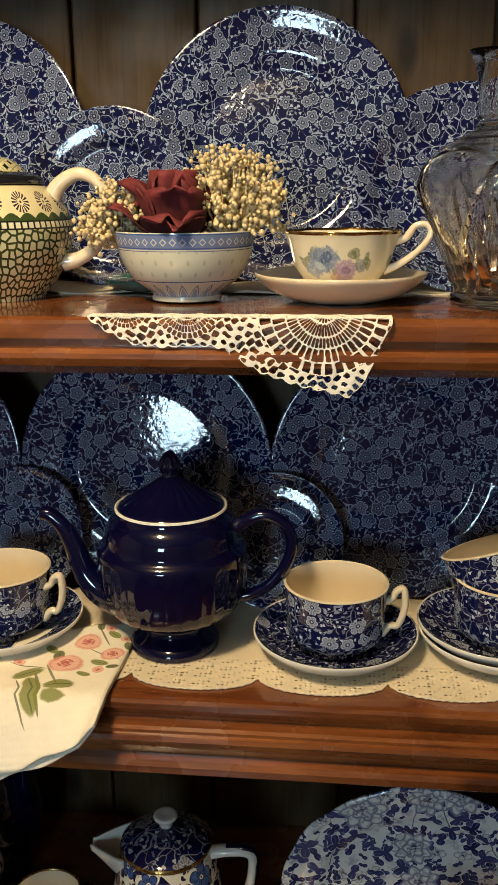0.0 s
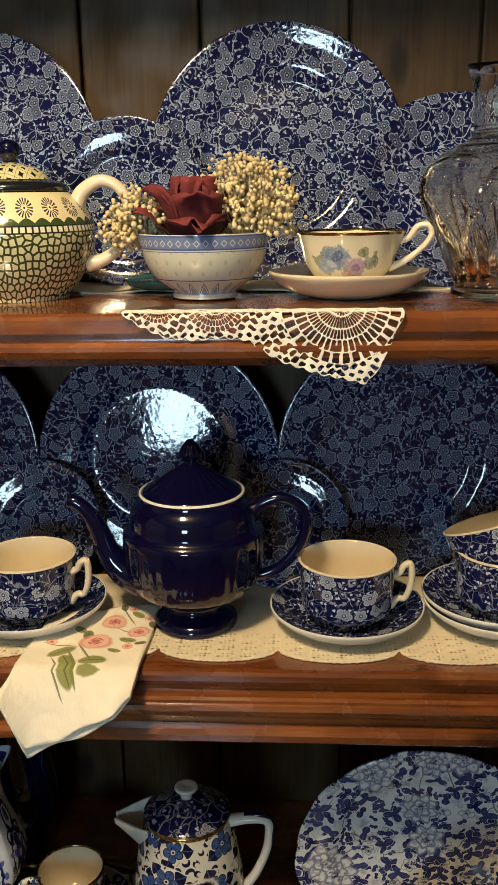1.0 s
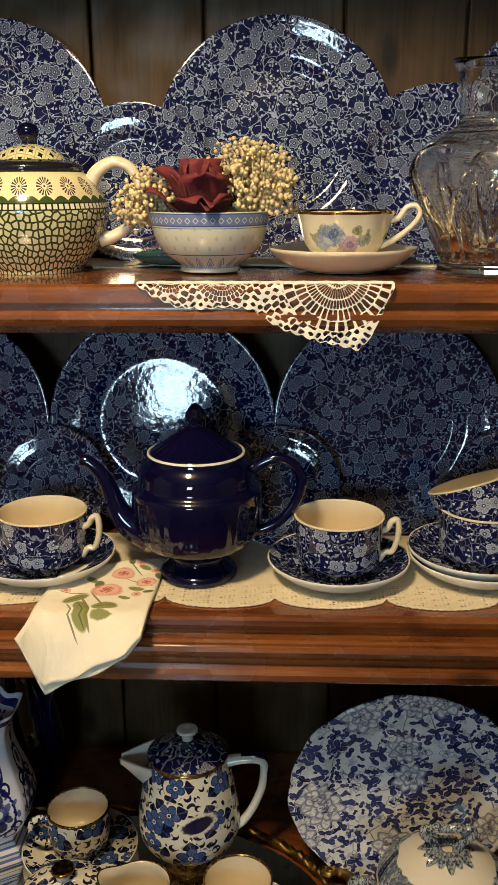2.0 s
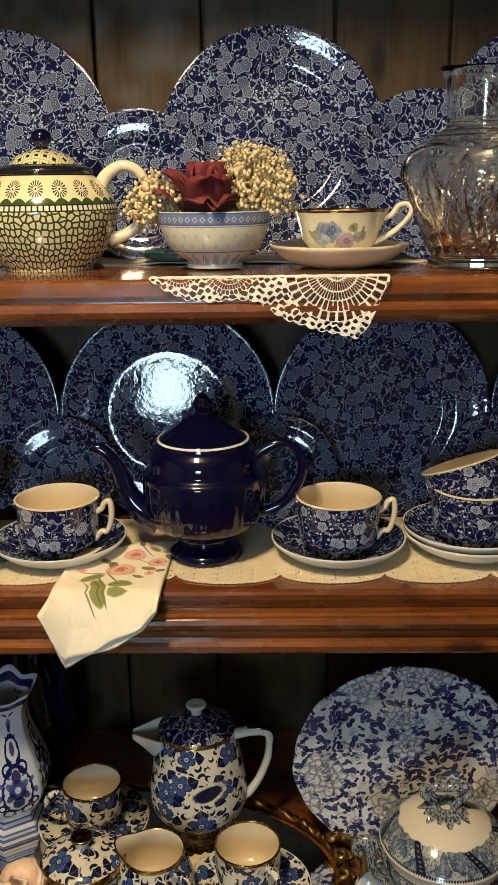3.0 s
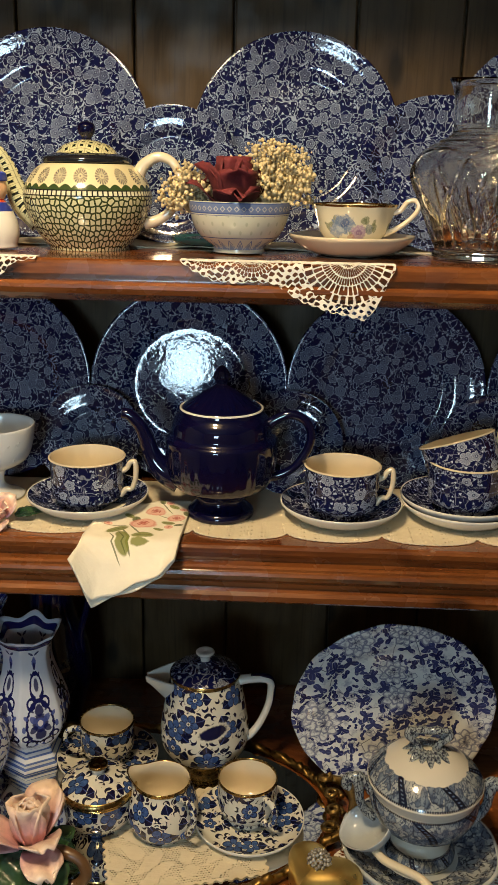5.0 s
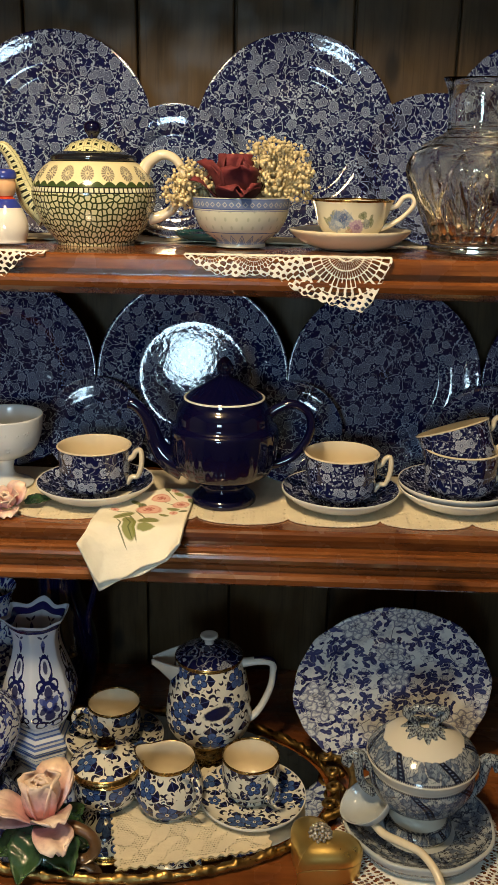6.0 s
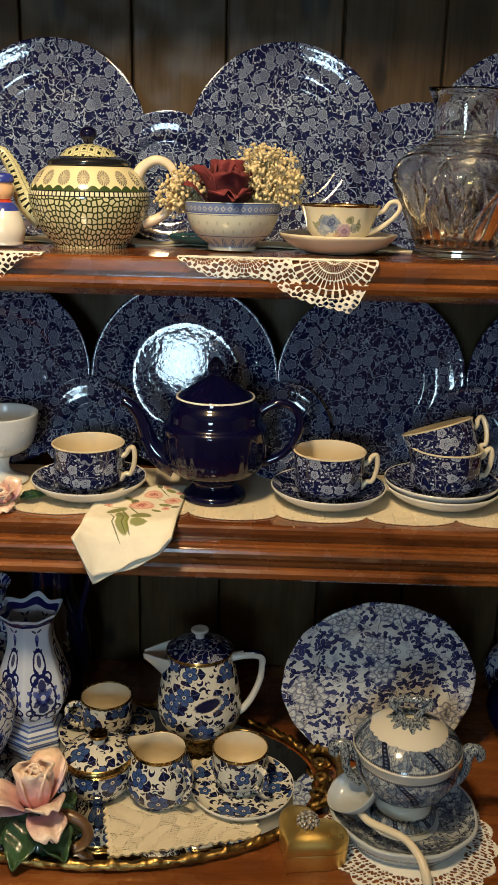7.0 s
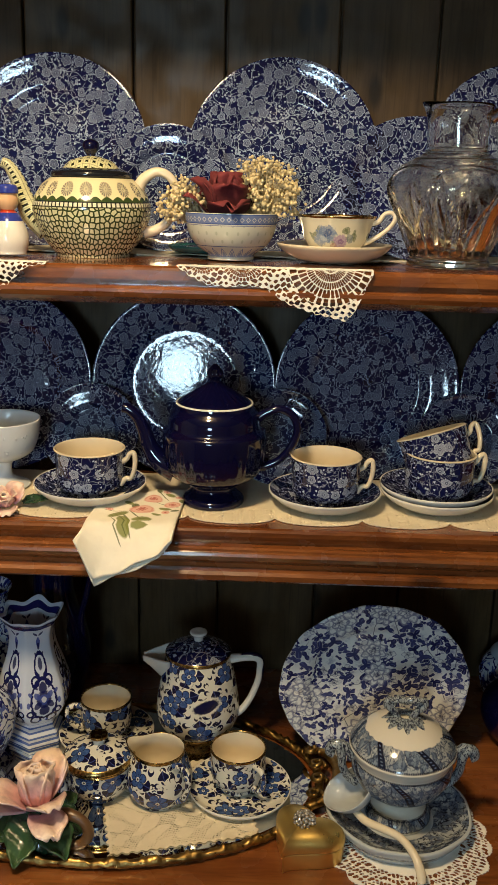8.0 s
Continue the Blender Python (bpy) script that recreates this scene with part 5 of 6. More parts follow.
def dried_sprig(m, label, seed, count, spread, height):
    """Wiry stems with clusters of small round buds."""
    rng = random.Random(seed)
    s = thing("dried_sprig", m, label, "dried flowers", "dried sprigs")
    buds, verts, faces = [], [], []
    for k in range(count):
        a, q = rng.uniform(0, 6.283), math.sqrt(rng.random())
        tip = Vector((math.cos(a) * q * spread[0], math.sin(a) * q * spread[1], height * (0.22 + 0.78 * rng.random()) * (1 - 0.35 * q * q)))
        r = rng.uniform(0.0020, 0.0038)
        buds.append((tip.x, tip.y, tip.z, r))
        for e in range(rng.randint(4, 8)):
            buds.append((tip.x + rng.gauss(0, 0.005), tip.y + rng.gauss(0, 0.005), tip.z + rng.gauss(0, 0.005), r * rng.uniform(0.4, 0.9)))
        b, w = len(verts), 0.00035
        root = Vector((tip.x * 0.2, tip.y * 0.2, 0))
        for p in (root, tip):
            verts += [(p.x - w, p.y - w, p.z), (p.x + w, p.y - w, p.z), (p.x, p.y + w, p.z)]
        faces += [(b, b + 1, b + 4, b + 3), (b + 1, b + 2, b + 5, b + 4), (b + 2, b, b + 3, b + 5)]
    tagged(part("stem", mesh_of("stem", verts, faces, False), STRAW, s), kind="stuff")
    tagged(part("blossom_head", balls("blossom_head", buds), STRAW, s), kind="stuff")
    return s


dried_sprig(pose(-0.093, 0.767, T + 0.045), "bunch of dried cream gypsophila in the bowl", 3, 210, (0.044, 0.030), 0.082)
dried_sprig(pose(-0.186, 0.757, T + 0.045, 0, -14), "small bunch of dried cream gypsophila over the bowl rim", 8, 70, (0.028, 0.022), 0.050)
tagged(part("saucer", lathe("saucer", saucer_profile(0.052, 0.010), 48, 0.0, None, None, 2), TEAL, m=pose(-0.165, 0.825, T + 0.004)), "small teal glazed saucer behind the bowl", "saucer")

wavy = lambda n, amp, R: (lambda a, r, z: (r * (1 + amp * math.cos(n * a) * (r / R) ** 3), z + amp * 0.01 * math.cos(n * a)))
fc = thing("teacup", pose(0.0, 0.766, T + 0.006, 0, 0, -10) @ Matrix.Diagonal((0.965, 0.965, 0.98, 1)), "cream china teacup painted with blue and pink flowers, gold rim", "cup")
prof = [(0.020, 0.002), (0.0235, 0.0), (0.0245, 0.001), (0.0235, 0.005), (0.030, 0.010), (0.039, 0.021), (0.0435, 0.034), (0.0475, 0.046), (0.0505, 0.0525), (0.0497, 0.0530), (0.0465, 0.046), (0.0420, 0.034), (0.036, 0.02), (0.02, 0.010), (0, 0.009)]
part("bowl", lathe("bowl", prof, 72, 0.047, lambda i, n, r, z: 1 if z > 0.0512 else 0, wavy(8, 0.02, 0.05), 3), [FLORAL, GOLD_LINE], fc)
part("handle", tube("handle", [(0.036, 0, 0.020), (0.050, 0, 0.026), (0.064, 0, 0.036), (0.073, 0, 0.046), (0.075, 0, 0.054), (0.070, 0, 0.0585), (0.062, 0, 0.057), (0.058, 0, 0.052), (0.054, 0, 0.047), (0.046, 0, 0.044)], [0.004, 0.0030, 0.0026, 0.0028, 0.0028, 0.0026, 0.0026, 0.003, 0.003, 0.003], 10, 5), CREAM, fc, "curled cream handle with gilding")
tagged(part("saucer", saucer_mesh("saucer", 0.071, 0.0225, wavy(8, 0.018, 0.071)), [CREAM, CREAM], m=pose(-0.001, 0.766, T + 0.001)), "plain cream china saucer with wavy rim", "saucer")


def crystal_jug():
    j = thing("glass_jug", pose(0.138, 0.742, T) @ Matrix.Diagonal((1, 1, 0.965, 1)), "clear cut crystal jug with wide mouth and handle", "jug")
    outer = [(0.040, 0.0), (0.049, 0.001), (0.050, 0.008), (0.0475, 0.013), (0.055, 0.030), (0.065, 0.055), (0.0750, 0.078), (0.080, 0.093), (0.0790, 0.104), (0.0735, 0.115), (0.064, 0.1245), (0.052, 0.132), (0.0420, 0.1370), (0.038, 0.141), (0.0365, 0.150), (0.0365, 0.175), (0.038, 0.190), (0.0395, 0.195), (0.0385, 0.1965)]
    inner = [(0.037, 0.194), (0.0345, 0.175), (0.0343, 0.150), (0.0355, 0.1415), (0.039, 0.1365), (0.048, 0.129), (0.059, 0.1215), (0.068, 0.112), (0.0730, 0.102), (0.0735, 0.093), (0.068, 0.078), (0.058, 0.055), (0.048, 0.030), (0.040, 0.018), (0.036, 0.014), (0, 0.013)]
    po, pi_ = rounded(outer, 6), rounded(inner, 3)
    smooth_side = {(q[1], q[0]) for q in pi_}
    first = radians(-114)

    def cut(a, r, z):
        """Upright mitre cuts whose tops rise and fall in six fans, and rings at the neck."""
        if r < 1e-6 or (z, r) in smooth_side:
            return r, z
        depth = 0.0
        if 0.014 < z < 0.112:
            q = abs(((a - first) / (math.pi / 3) + 0.5) % 1.0 * 2 - 1)
            crest = 0.040 + 0.070 * (1 - q)
            ridge = abs((a - first) * 24 / (2 * math.pi) % 1.0 - 0.5) * 2
            depth = 0.0060 * (1 - ridge) * max(0.0, min(1.0, (crest - z) * 45)) * min(1.0, (z - 0.014) * 120)
            depth += 0.0030 * max(0.0, 1 - abs(z - crest) / 0.005)
        elif 0.112 <= z < 0.126:
            arc = abs(math.sin((a - first) * 3.0))
            line = abs(z - 0.1145 - 0.007 * arc)
            depth = 0.0018 * max(0.0, 1 - line / 0.0022)
        elif 0.128 < z < 0.148:
            depth = 0.0011 * (0.5 - 0.5 * math.cos((z - 0.128) / 0.0050 * 2 * math.pi))
        lip = max(0.0, (z - 0.165) * 26) ** 2 * max(0.0, math.cos(a - math.pi)) ** 6 * 0.009
        return r - depth + lip, z + lip * 0.3
    me = lathe("vessel", po + pi_, 216, 0.07, None, cut, 1, first)
    me.polygons.foreach_set("use_smooth", [p.center[2] > 0.1125 or p.normal.dot((p.center[0], p.center[1], 0.0)) < 0 for p in me.polygons])
    part("vessel", me, CRYSTAL, j)
    part("base_disc", lathe("base_disc", [(0.0, 0.0005), (0.040, 0.0005), (0.040, 0.0)], 48, 0.0, None, None, 1), CRYSTAL, j)
    part("handle", tube("handle", [(0.036, 0, 0.180), (0.050, 0, 0.188), (0.066, 0, 0.182), (0.078, 0, 0.164), (0.084, 0, 0.142), (0.082, 0, 0.122), (0.076, 0, 0.110)], [0.0075, 0.0068, 0.0062, 0.006, 0.006, 0.0065, 0.0075], 10, 6, 1.2), CRYSTAL, j, "clear glass handle")
    return j


crystal_jug()

# ---- middle shelf, further things ----
gob = thing("goblet", pose(-0.440, 0.785, M + 0.002) @ Matrix.Diagonal((1, 1, 0.89, 1)), "white milk glass footed goblet with raised grapes", "goblet")
part("cup", lathe("cup", [(0.030, 0.0), (0.0345, 0.002), (0.033, 0.005), (0.020, 0.011), (0.0105, 0.020), (0.0100, 0.034), (0.0140, 0.041), (0.026, 0.047), (0.040, 0.058), (0.0475, 0.078), (0.0505, 0.100), (0.0510, 0.108), (0.0495, 0.1085), (0.0475, 0.100), (0.044, 0.078), (0.036, 0.062), (0, 0.053)], 64, 0.05, None, None, 3), MILK, gob)
rng = random.Random(4)
grapes = []
for k in range(60):
    a, z = -1.15 + rng.uniform(-0.55, 0.55), rng.uniform(0.062, 0.092)
    rr = 0.040 + (z - 0.058) / 0.050 * 0.0115
    grapes.append((rr * math.cos(a), rr * math.sin(a), z, rng.uniform(0.0022, 0.0034)))
part("raised_grapes", balls("raised_grapes", grapes), MILK, gob)

flower("china_rose", pose(-0.412, 0.695, M + 0.006, 30, 0, 0), "pink porcelain rose lying on the lace runner",
       [(3, 0.020, 0.018, 0, 0.003, 0.004, 0.5, 0.1, 0.04), (4, 0.024, 0.026, 18, 0.006, 0.003, 0.4, 0.3, 0.05), (5, 0.027, 0.030, 48, 0.008, 0.001, 0.2, 0.5, 0.08)], PINK_PETAL)
lf = thing("china_leaf", pose(-0.392, 0.702, M + 0.004, 12, 10, -62), "green glazed porcelain leaf beside a pink rose", "leaf")
part("blade", leaf_mesh("blade", 0.034, 0.022, 1), GREEN_LEAF, lf)

# ---- counter: tray and coffee set ----
TX, TY, TA, TB = -0.290, 0.680, 0.300, 0.172
TRAY = C + 0.0062


def tray():
    t = thing("mirror_tray", pose(TX, TY, C), "oval mirror tray with ornate gilt rim and handles", "tray")
    seg = 120
    verts = [(0, 0, 0.0060)] + [((TA - 0.012) * math.cos(2 * math.pi * i / seg), (TB - 0.012) * math.sin(2 * math.pi * i / seg), 0.0060) for i in range(seg)]
    verts += [(v[0], v[1], 0.003) for v in verts]
    faces = [(0, 1 + i, 1 + (i + 1) % seg) for i in range(seg)] + [(seg + 1, seg + 2 + (i + 1) % seg, seg + 2 + i) for i in range(seg)]
    faces += [(1 + i, seg + 2 + i, seg + 2 + (i + 1) % seg, 1 + (i + 1) % seg) for i in range(seg)]
    part("mirror_plate", mesh_of("mirror_plate", verts, faces, False), MIRROR, t)
    # rim: a cast moulding with leaves and beads
    n, k = 420, 14
    verts, faces = [], []
    for i in range(n):
        a = 2 * math.pi * i / n
        u = a * 38
        orn = 0.0018 * math.sin(u) + 0.0012 * math.sin(u * 2.7 + 1) + 0.0010 * math.sin(u * 5.1)
        for j in range(k):
            b = 2 * math.pi * j / k
            rr = 0.0046 * (1 + 0.18 * math.sin(3 * b + u)) + orn * max(0.0, math.sin(b)) + 0.0014 * abs(math.sin(u * 1.5 + b))
            o = rr * math.cos(b)
            nx, ny = math.cos(a) / TA, math.sin(a) / TB
            q = math.hypot(nx, ny)
            verts.append((TA * math.cos(a) + o * nx / q, TB * math.sin(a) + o * ny / q, 0.0080 + rr * math.sin(b)))
    for i in range(n):
        for j in range(k):
            faces.append((i * k + j, ((i + 1) % n) * k + j, ((i + 1) % n) * k + (j + 1) % k, i * k + (j + 1) % k))
    part("gilt_rim", mesh_of("gilt_rim", verts, faces, True), GILT, t)
    # scroll handle at each end
    for s in (1, -1):
        h = part("scroll_handle", tube("scroll_handle", [(s * 0.280, -0.062, 0.014), (s * 0.306, -0.050, 0.020), (s * 0.318, -0.028, 0.026), (s * 0.322, 0.0, 0.029), (s * 0.318, 0.028, 0.026), (s * 0.306, 0.050, 0.020), (s * 0.280, 0.062, 0.014)], [0.006, 0.0055, 0.007, 0.0055, 0.007, 0.0055, 0.006], 10, 6), GILT, t)
        for y in (-0.048, -0.016, 0.016, 0.048):
            pts = []
            for q in range(10):
                w = q * 0.75
                rr = 0.0125 * (1 - q / 12)
                pts.append((s * (0.300 - 0.010 * (abs(y) / 0.048) + rr * math.cos(w)), y + rr * math.sin(w), 0.020 + q * 0.0011))
            part("scroll", tube("scroll", pts, [0.0040, 0.0036, 0.0042, 0.0034, 0.0038, 0.0032, 0.0036, 0.0030, 0.0032, 0.0042], 8, 4), GILT, h)
    return t


tray()


def coffee_cup(m, label, saucer_m, spin):
    c = thing("coffee_cup", m @ Matrix.Diagonal((1, 1, 1.08, 1)), label, "cup", "coffee cups")
    prof = [(0.020, 0.002), (0.0235, 0.0), (0.0245, 0.002), (0.0235, 0.006), (0.030, 0.010), (0.0355, 0.018), (0.0372, 0.030), (0.0372, 0.048), (0.0380, 0.0560), (0.0372, 0.0568), (0.0356, 0.055), (0.0345, 0.035), (0.032, 0.018), (0.02, 0.010), (0, 0.009)]
    inside = [0]

    def slot(i, n, r, z):
        if z > 0.0555:
            inside[0] = 2
            return 1
        return 1 if inside[0] == 0 and z > 0.0530 else inside[0]
    part("bowl", lathe("bowl", prof, 56, 0.037, slot, None, 3), [COFFEE, GOLD_LINE, CREAM], c)
    part("handle", tube("handle", [(0.034, 0, 0.046), (0.046, 0, 0.049), (0.055, 0, 0.045), (0.057, 0, 0.034), (0.051, 0, 0.022), (0.042, 0, 0.016), (0.034, 0, 0.017)], [0.0042, 0.0038, 0.0036, 0.0034, 0.0034, 0.0036, 0.004], 12, 5), COFFEE_FINE, c)
    s = saucer_mesh("saucer", 0.070, 0.013)
    ob = part("saucer", s, [COFFEE_FINE, WHITE], m=saucer_m)
    tagged(ob, "white saucer with blue flowers and gold rim on a mirror tray", "saucer", "coffee saucers")


coffee_cup(pose(-0.104, 0.660, TRAY + 0.006, 0, 0, -52), "white coffee cup with blue flowers and gold rim", pose(-0.101, 0.655, TRAY + 0.0004), 0)
coffee_cup(pose(-0.303, 0.770, TRAY + 0.006, 0, 0, 196), "white coffee cup with blue flowers beside the coffee pot", pose(-0.303, 0.770, TRAY + 0.0004), 0)


def sugar_bowl():
    s = thing("sugar_bowl", pose(-0.290, 0.645, TRAY), "lidded white sugar bowl with blue flowers and gold band", "sugar bowl")
    part("bowl", lathe("bowl", [(0.022, 0.002), (0.027, 0.0), (0.0285, 0.003), (0.029, 0.006), (0.037, 0.012), (0.0425, 0.022), (0.0440, 0.036), (0.0450, 0.050), (0.0455, 0.0525), (0.043, 0.0525), (0.042, 0.03), (0.02, 0.01), (0, 0.009)], 56, 0.044, lambda i, n, r, z: 1 if z > 0.0495 else 0, None, 3), [COFFEE, GOLD_LINE], s)
    part("lid", lathe("lid", [(0.044, 0.0535), (0.0478, 0.0550), (0.0482, 0.0580), (0.0460, 0.0620), (0.043, 0.0635), (0.036, 0.0680), (0.022, 0.0735), (0.011, 0.0762), (0.008, 0.077)], 56, 0.0, lambda i, n, r, z: 1 if z < 0.0628 else 0, None, 2), [COFFEE_FINE, GOLD_LINE], s)
    part("knob", lathe("knob", [(0.0075, 0.076), (0.0082, 0.080), (0.0090, 0.0835), (0.0122, 0.086), (0.0125, 0.0885), (0.0105, 0.0895), (0, 0.0890)], 32, 0.0, lambda i, n, r, z: 1 if z > 0.0855 else 0, None, 2), [WHITE, GOLD_LINE], s)


def creamer():
    c = thing("creamer", pose(-0.209, 0.640, TRAY, 0, 0, 0), "white cream jug with blue flowers and gold rim", "jug")
    prof = [(0.025, 0.002), (0.031, 0.0), (0.033, 0.003), (0.040, 0.012), (0.0445, 0.026), (0.0435, 0.042), (0.0385, 0.058), (0.0350, 0.068), (0.0352, 0.0745), (0.0345, 0.0755), (0.0330, 0.074), (0.033, 0.066), (0.040, 0.04), (0.036, 0.015), (0, 0.009)]
    inside = [0]

    def slot(i, n, r, z):
        if z > 0.0752:
            inside[0] = 2
            return 1
        return 1 if inside[0] == 0 and z > 0.0712 else inside[0]

    def lip(a, r, z):
        k = max(0.0, (z - 0.052) / 0.0235) ** 2 * max(0.0, math.cos(a - math.radians(172))) ** 10
        return r + 0.010 * k, z + 0.007 * k
    part("body", lathe("body", prof, 64, 0.042, slot, lip, 3), [COFFEE, GOLD_LINE, CREAM], c)
    part("handle", tube("handle", [(0.022, -0.026, 0.066), (0.034, -0.036, 0.072), (0.042, -0.044, 0.066), (0.043, -0.046, 0.052), (0.040, -0.043, 0.036), (0.034, -0.036, 0.022), (0.028, -0.031, 0.018)], [0.005, 0.0045, 0.0042, 0.004, 0.004, 0.0042, 0.0048], 12, 5), COFFEE_FINE, c)


def coffee_pot():
    p = thing("coffee_pot", pose(-0.167, 0.762, TRAY) @ Matrix.Diagonal((1, 1, 0.965, 1)), "tall white coffee pot with blue flowers and navy lid", "coffee pot")
    prof = [(0.024, 0.001), (0.030, 0.0), (0.031, 0.003), (0.026, 0.008), (0.0235, 0.016), (0.0260, 0.022), (0.040, 0.029), (0.0545, 0.042), (0.0600, 0.060), (0.0590, 0.082), (0.0550, 0.110), (0.0500, 0.136), (0.0465, 0.152), (0.0458, 0.1550), (0.042, 0.155), (0.039, 0.145), (0.048, 0.10), (0.05, 0.06), (0.02, 0.03), (0, 0.028)]
    part("body", lathe("body", prof, 64, 0.052, lambda i, n, r, z: 1 if z < 0.021 or z > 0.1535 else 0, None, 3), [COFFEE_POT, GOLD_LINE], p)
    part("lid", lathe("lid", [(0.0430, 0.1545), (0.0470, 0.1560), (0.0473, 0.1580), (0.0440, 0.1615), (0.036, 0.1665), (0.022, 0.1725), (0.010, 0.1755), (0.007, 0.1765)], 56, 0.0, lambda i, n, r, z: 1 if z < 0.1595 else 0, None, 2), [LID_PRINT, GOLD_LINE], p)
    part("knob", lathe("knob", [(0.006, 0.175), (0.0068, 0.180), (0.0085, 0.184), (0.0122, 0.187), (0.0120, 0.190), (0.008, 0.1905), (0, 0.1892)], 32, 0.01, None, None, 2), WHITE, p, "white glazed knob")

    def spout(s, t):
        """An open lip: a pointed trough that runs down the side of the body."""
        a = (t - 0.5) * math.pi
        drop = 0.5 + 0.5 * math.cos(2 * a)
        out = 0.040 * s ** 0.8
        width = 0.030 * (1 - 0.86 * s)
        return (-0.0385 - out + 0.016 * (1 - s) * drop * 0.2, width * math.sin(a), 0.1540 - 0.004 * s - 0.052 * drop * (1 - s) ** 1.15 - 0.010 * drop * s)
    part("spout", sheet("spout", spout, 14, 18, 0.0035), WHITE, p, "open white pouring lip")
    bow = [(0.040, 0, 0.145), (0.062, 0, 0.150), (0.080, 0, 0.151), (0.0880, 0, 0.146), (0.0890, 0, 0.133), (0.086, 0, 0.110), (0.076, 0, 0.082), (0.064, 0, 0.062), (0.053, 0, 0.054)]
    h = part("handle", tube("handle", bow, [0.0066, 0.0058, 0.0056, 0.0054, 0.0050, 0.0048, 0.0048, 0.0050, 0.006], 12, 6, 1.35), WHITE, p, "white angular handle with navy edge")
    part("painted_edge", tube("painted_edge", [(x + 0.0035 * min(1.0, max(0.0, (0.150 - z) * 120)), y, z + (0.0042 if z > 0.1445 else 0.0)) for x, y, z in bow[1:-1]], [0.0024, 0.0030, 0.0026, 0.0030, 0.0022, 0.0022, 0.0018], 8, 6, 1.6), COBALT, h)


LID_PRINT = calico_material("navy_lid_pottery", 46.0, (0.42, 0.44, 0.46), 0.04, 0.6, 0.8)
sugar_bowl()
creamer()
coffee_pot()


def tray_cloth(U, V):
    a = radians(14)
    x, y = U * math.cos(a) + V * math.sin(a), -U * math.sin(a) + V * math.cos(a)
    e = 0.0025 * np.abs(np.sin(x * 260)) + 0.0025 * np.abs(np.sin(y * 260))
    ok = (np.abs(x) < 0.098 - e) & (np.abs(y) < 0.086 - e)
    hole = (np.mod(x / 0.0034 + 0.5 * np.mod(np.floor(y / 0.0034), 2), 1.0) < 0.34) & (np.mod(y / 0.0034, 1.0) < 0.34) & (np.sin(x * 150 + 2.5 * np.sin(y * 60)) * np.sin(y * 130 + np.sin(x * 80)) > -0.05) & (np.abs(x) < 0.09) & (np.abs(y) < 0.078)
    return ok & ~hole


tagged(part("tray_cloth", lace_mesh("tray_cloth", tray_cloth, -0.13, 0.13, -0.13, 0.13, 0.0010, lambda u, v, o: (u, v, o), 0.0010), ECRU, m=pose(-0.185, 0.628, TRAY + 0.0008)), "cream openwork cloth lying on the mirror tray", "cloth")

# ---- counter: vases, flower, plate, tureen ----
vase = thing("vase", pose(-0.409, 0.772, TRAY) @ Matrix.Diagonal((1.02, 1.02, 0.965, 1)), "tall blue and white six-sided vase with lobed rim", "vase")


def six(a, r, z):
    q = (a + math.pi / 6) % (math.pi / 3) - math.pi / 6
    f = math.cos(math.pi / 6) / math.cos(q)
    f = 0.35 + 0.65 * f if z > 0.03 else f
    top = max(0.0, (z - 0.186) / 0.022)
    lobe = math.cos(6 * a + math.pi)
    return r * f * 1.06 * (1 + 0.05 * top * lobe), z + 0.0034 * top * lobe


part("foot", lathe("foot", [(0, 0.001), (0.034, 0.001), (0.040, 0.0), (0.041, 0.006), (0.038, 0.010), (0.0385, 0.016), (0.034, 0.021), (0.031, 0.030), (0.030, 0.032)], 96, 0.0506, None, six, 3), DELFT, vase, "stepped blue-banded foot")
part("body", lathe("body", [(0.0305, 0.0315), (0.032, 0.037), (0.044, 0.052), (0.0515, 0.072), (0.0500, 0.094), (0.0425, 0.122), (0.0345, 0.148), (0.0310, 0.168), (0.0320, 0.184), (0.0365, 0.198), (0.0425, 0.2065), (0.0412, 0.2080), (0.0345, 0.197), (0.029, 0.185), (0.028, 0.165), (0.04, 0.12), (0.045, 0.08), (0, 0.03)], 96, 0.0506, None, six, 3, radians(0)), DELFT, vase)
jar = thing("vase", pose(-0.478, 0.690, TRAY), "round blue and white scroll-painted vase on the tray", "vase")
part("foot", lathe("foot", [(0, 0.001), (0.030, 0.001), (0.034, 0.0), (0.035, 0.004), (0.037, 0.011)], 64, 0.06, None, None, 2), COBALT, jar, "dark blue foot ring")
part("body", lathe("body", [(0.0365, 0.0115), (0.038, 0.014), (0.050, 0.034), (0.0600, 0.060), (0.0610, 0.078), (0.054, 0.100), (0.040, 0.118), (0.030, 0.128), (0.029, 0.140), (0.034, 0.152), (0.032, 0.152), (0.027, 0.14), (0.03, 0.12), (0.05, 0.07), (0, 0.02)], 64, 0.06, None, None, 3), DELFT_B, jar)
jar2 = thing("vase", pose(-0.500, 0.850, C), "tall pale blue and white vase standing in the corner", "vase")
part("foot", lathe("foot", [(0, 0.001), (0.036, 0.001), (0.042, 0.0), (0.043, 0.006), (0.0435, 0.010)], 56, 0.06, None, None, 2), PALE_BLUE, jar2)
part("body", lathe("body", [(0.0435, 0.0105), (0.046, 0.030), (0.054, 0.075), (0.055, 0.110), (0.045, 0.145), (0.034, 0.165), (0.033, 0.190), (0.040, 0.205), (0.038, 0.205), (0.031, 0.19), (0.04, 0.14), (0, 0.03)], 56, 0.055, None, None, 3), DELFT_B, jar2)
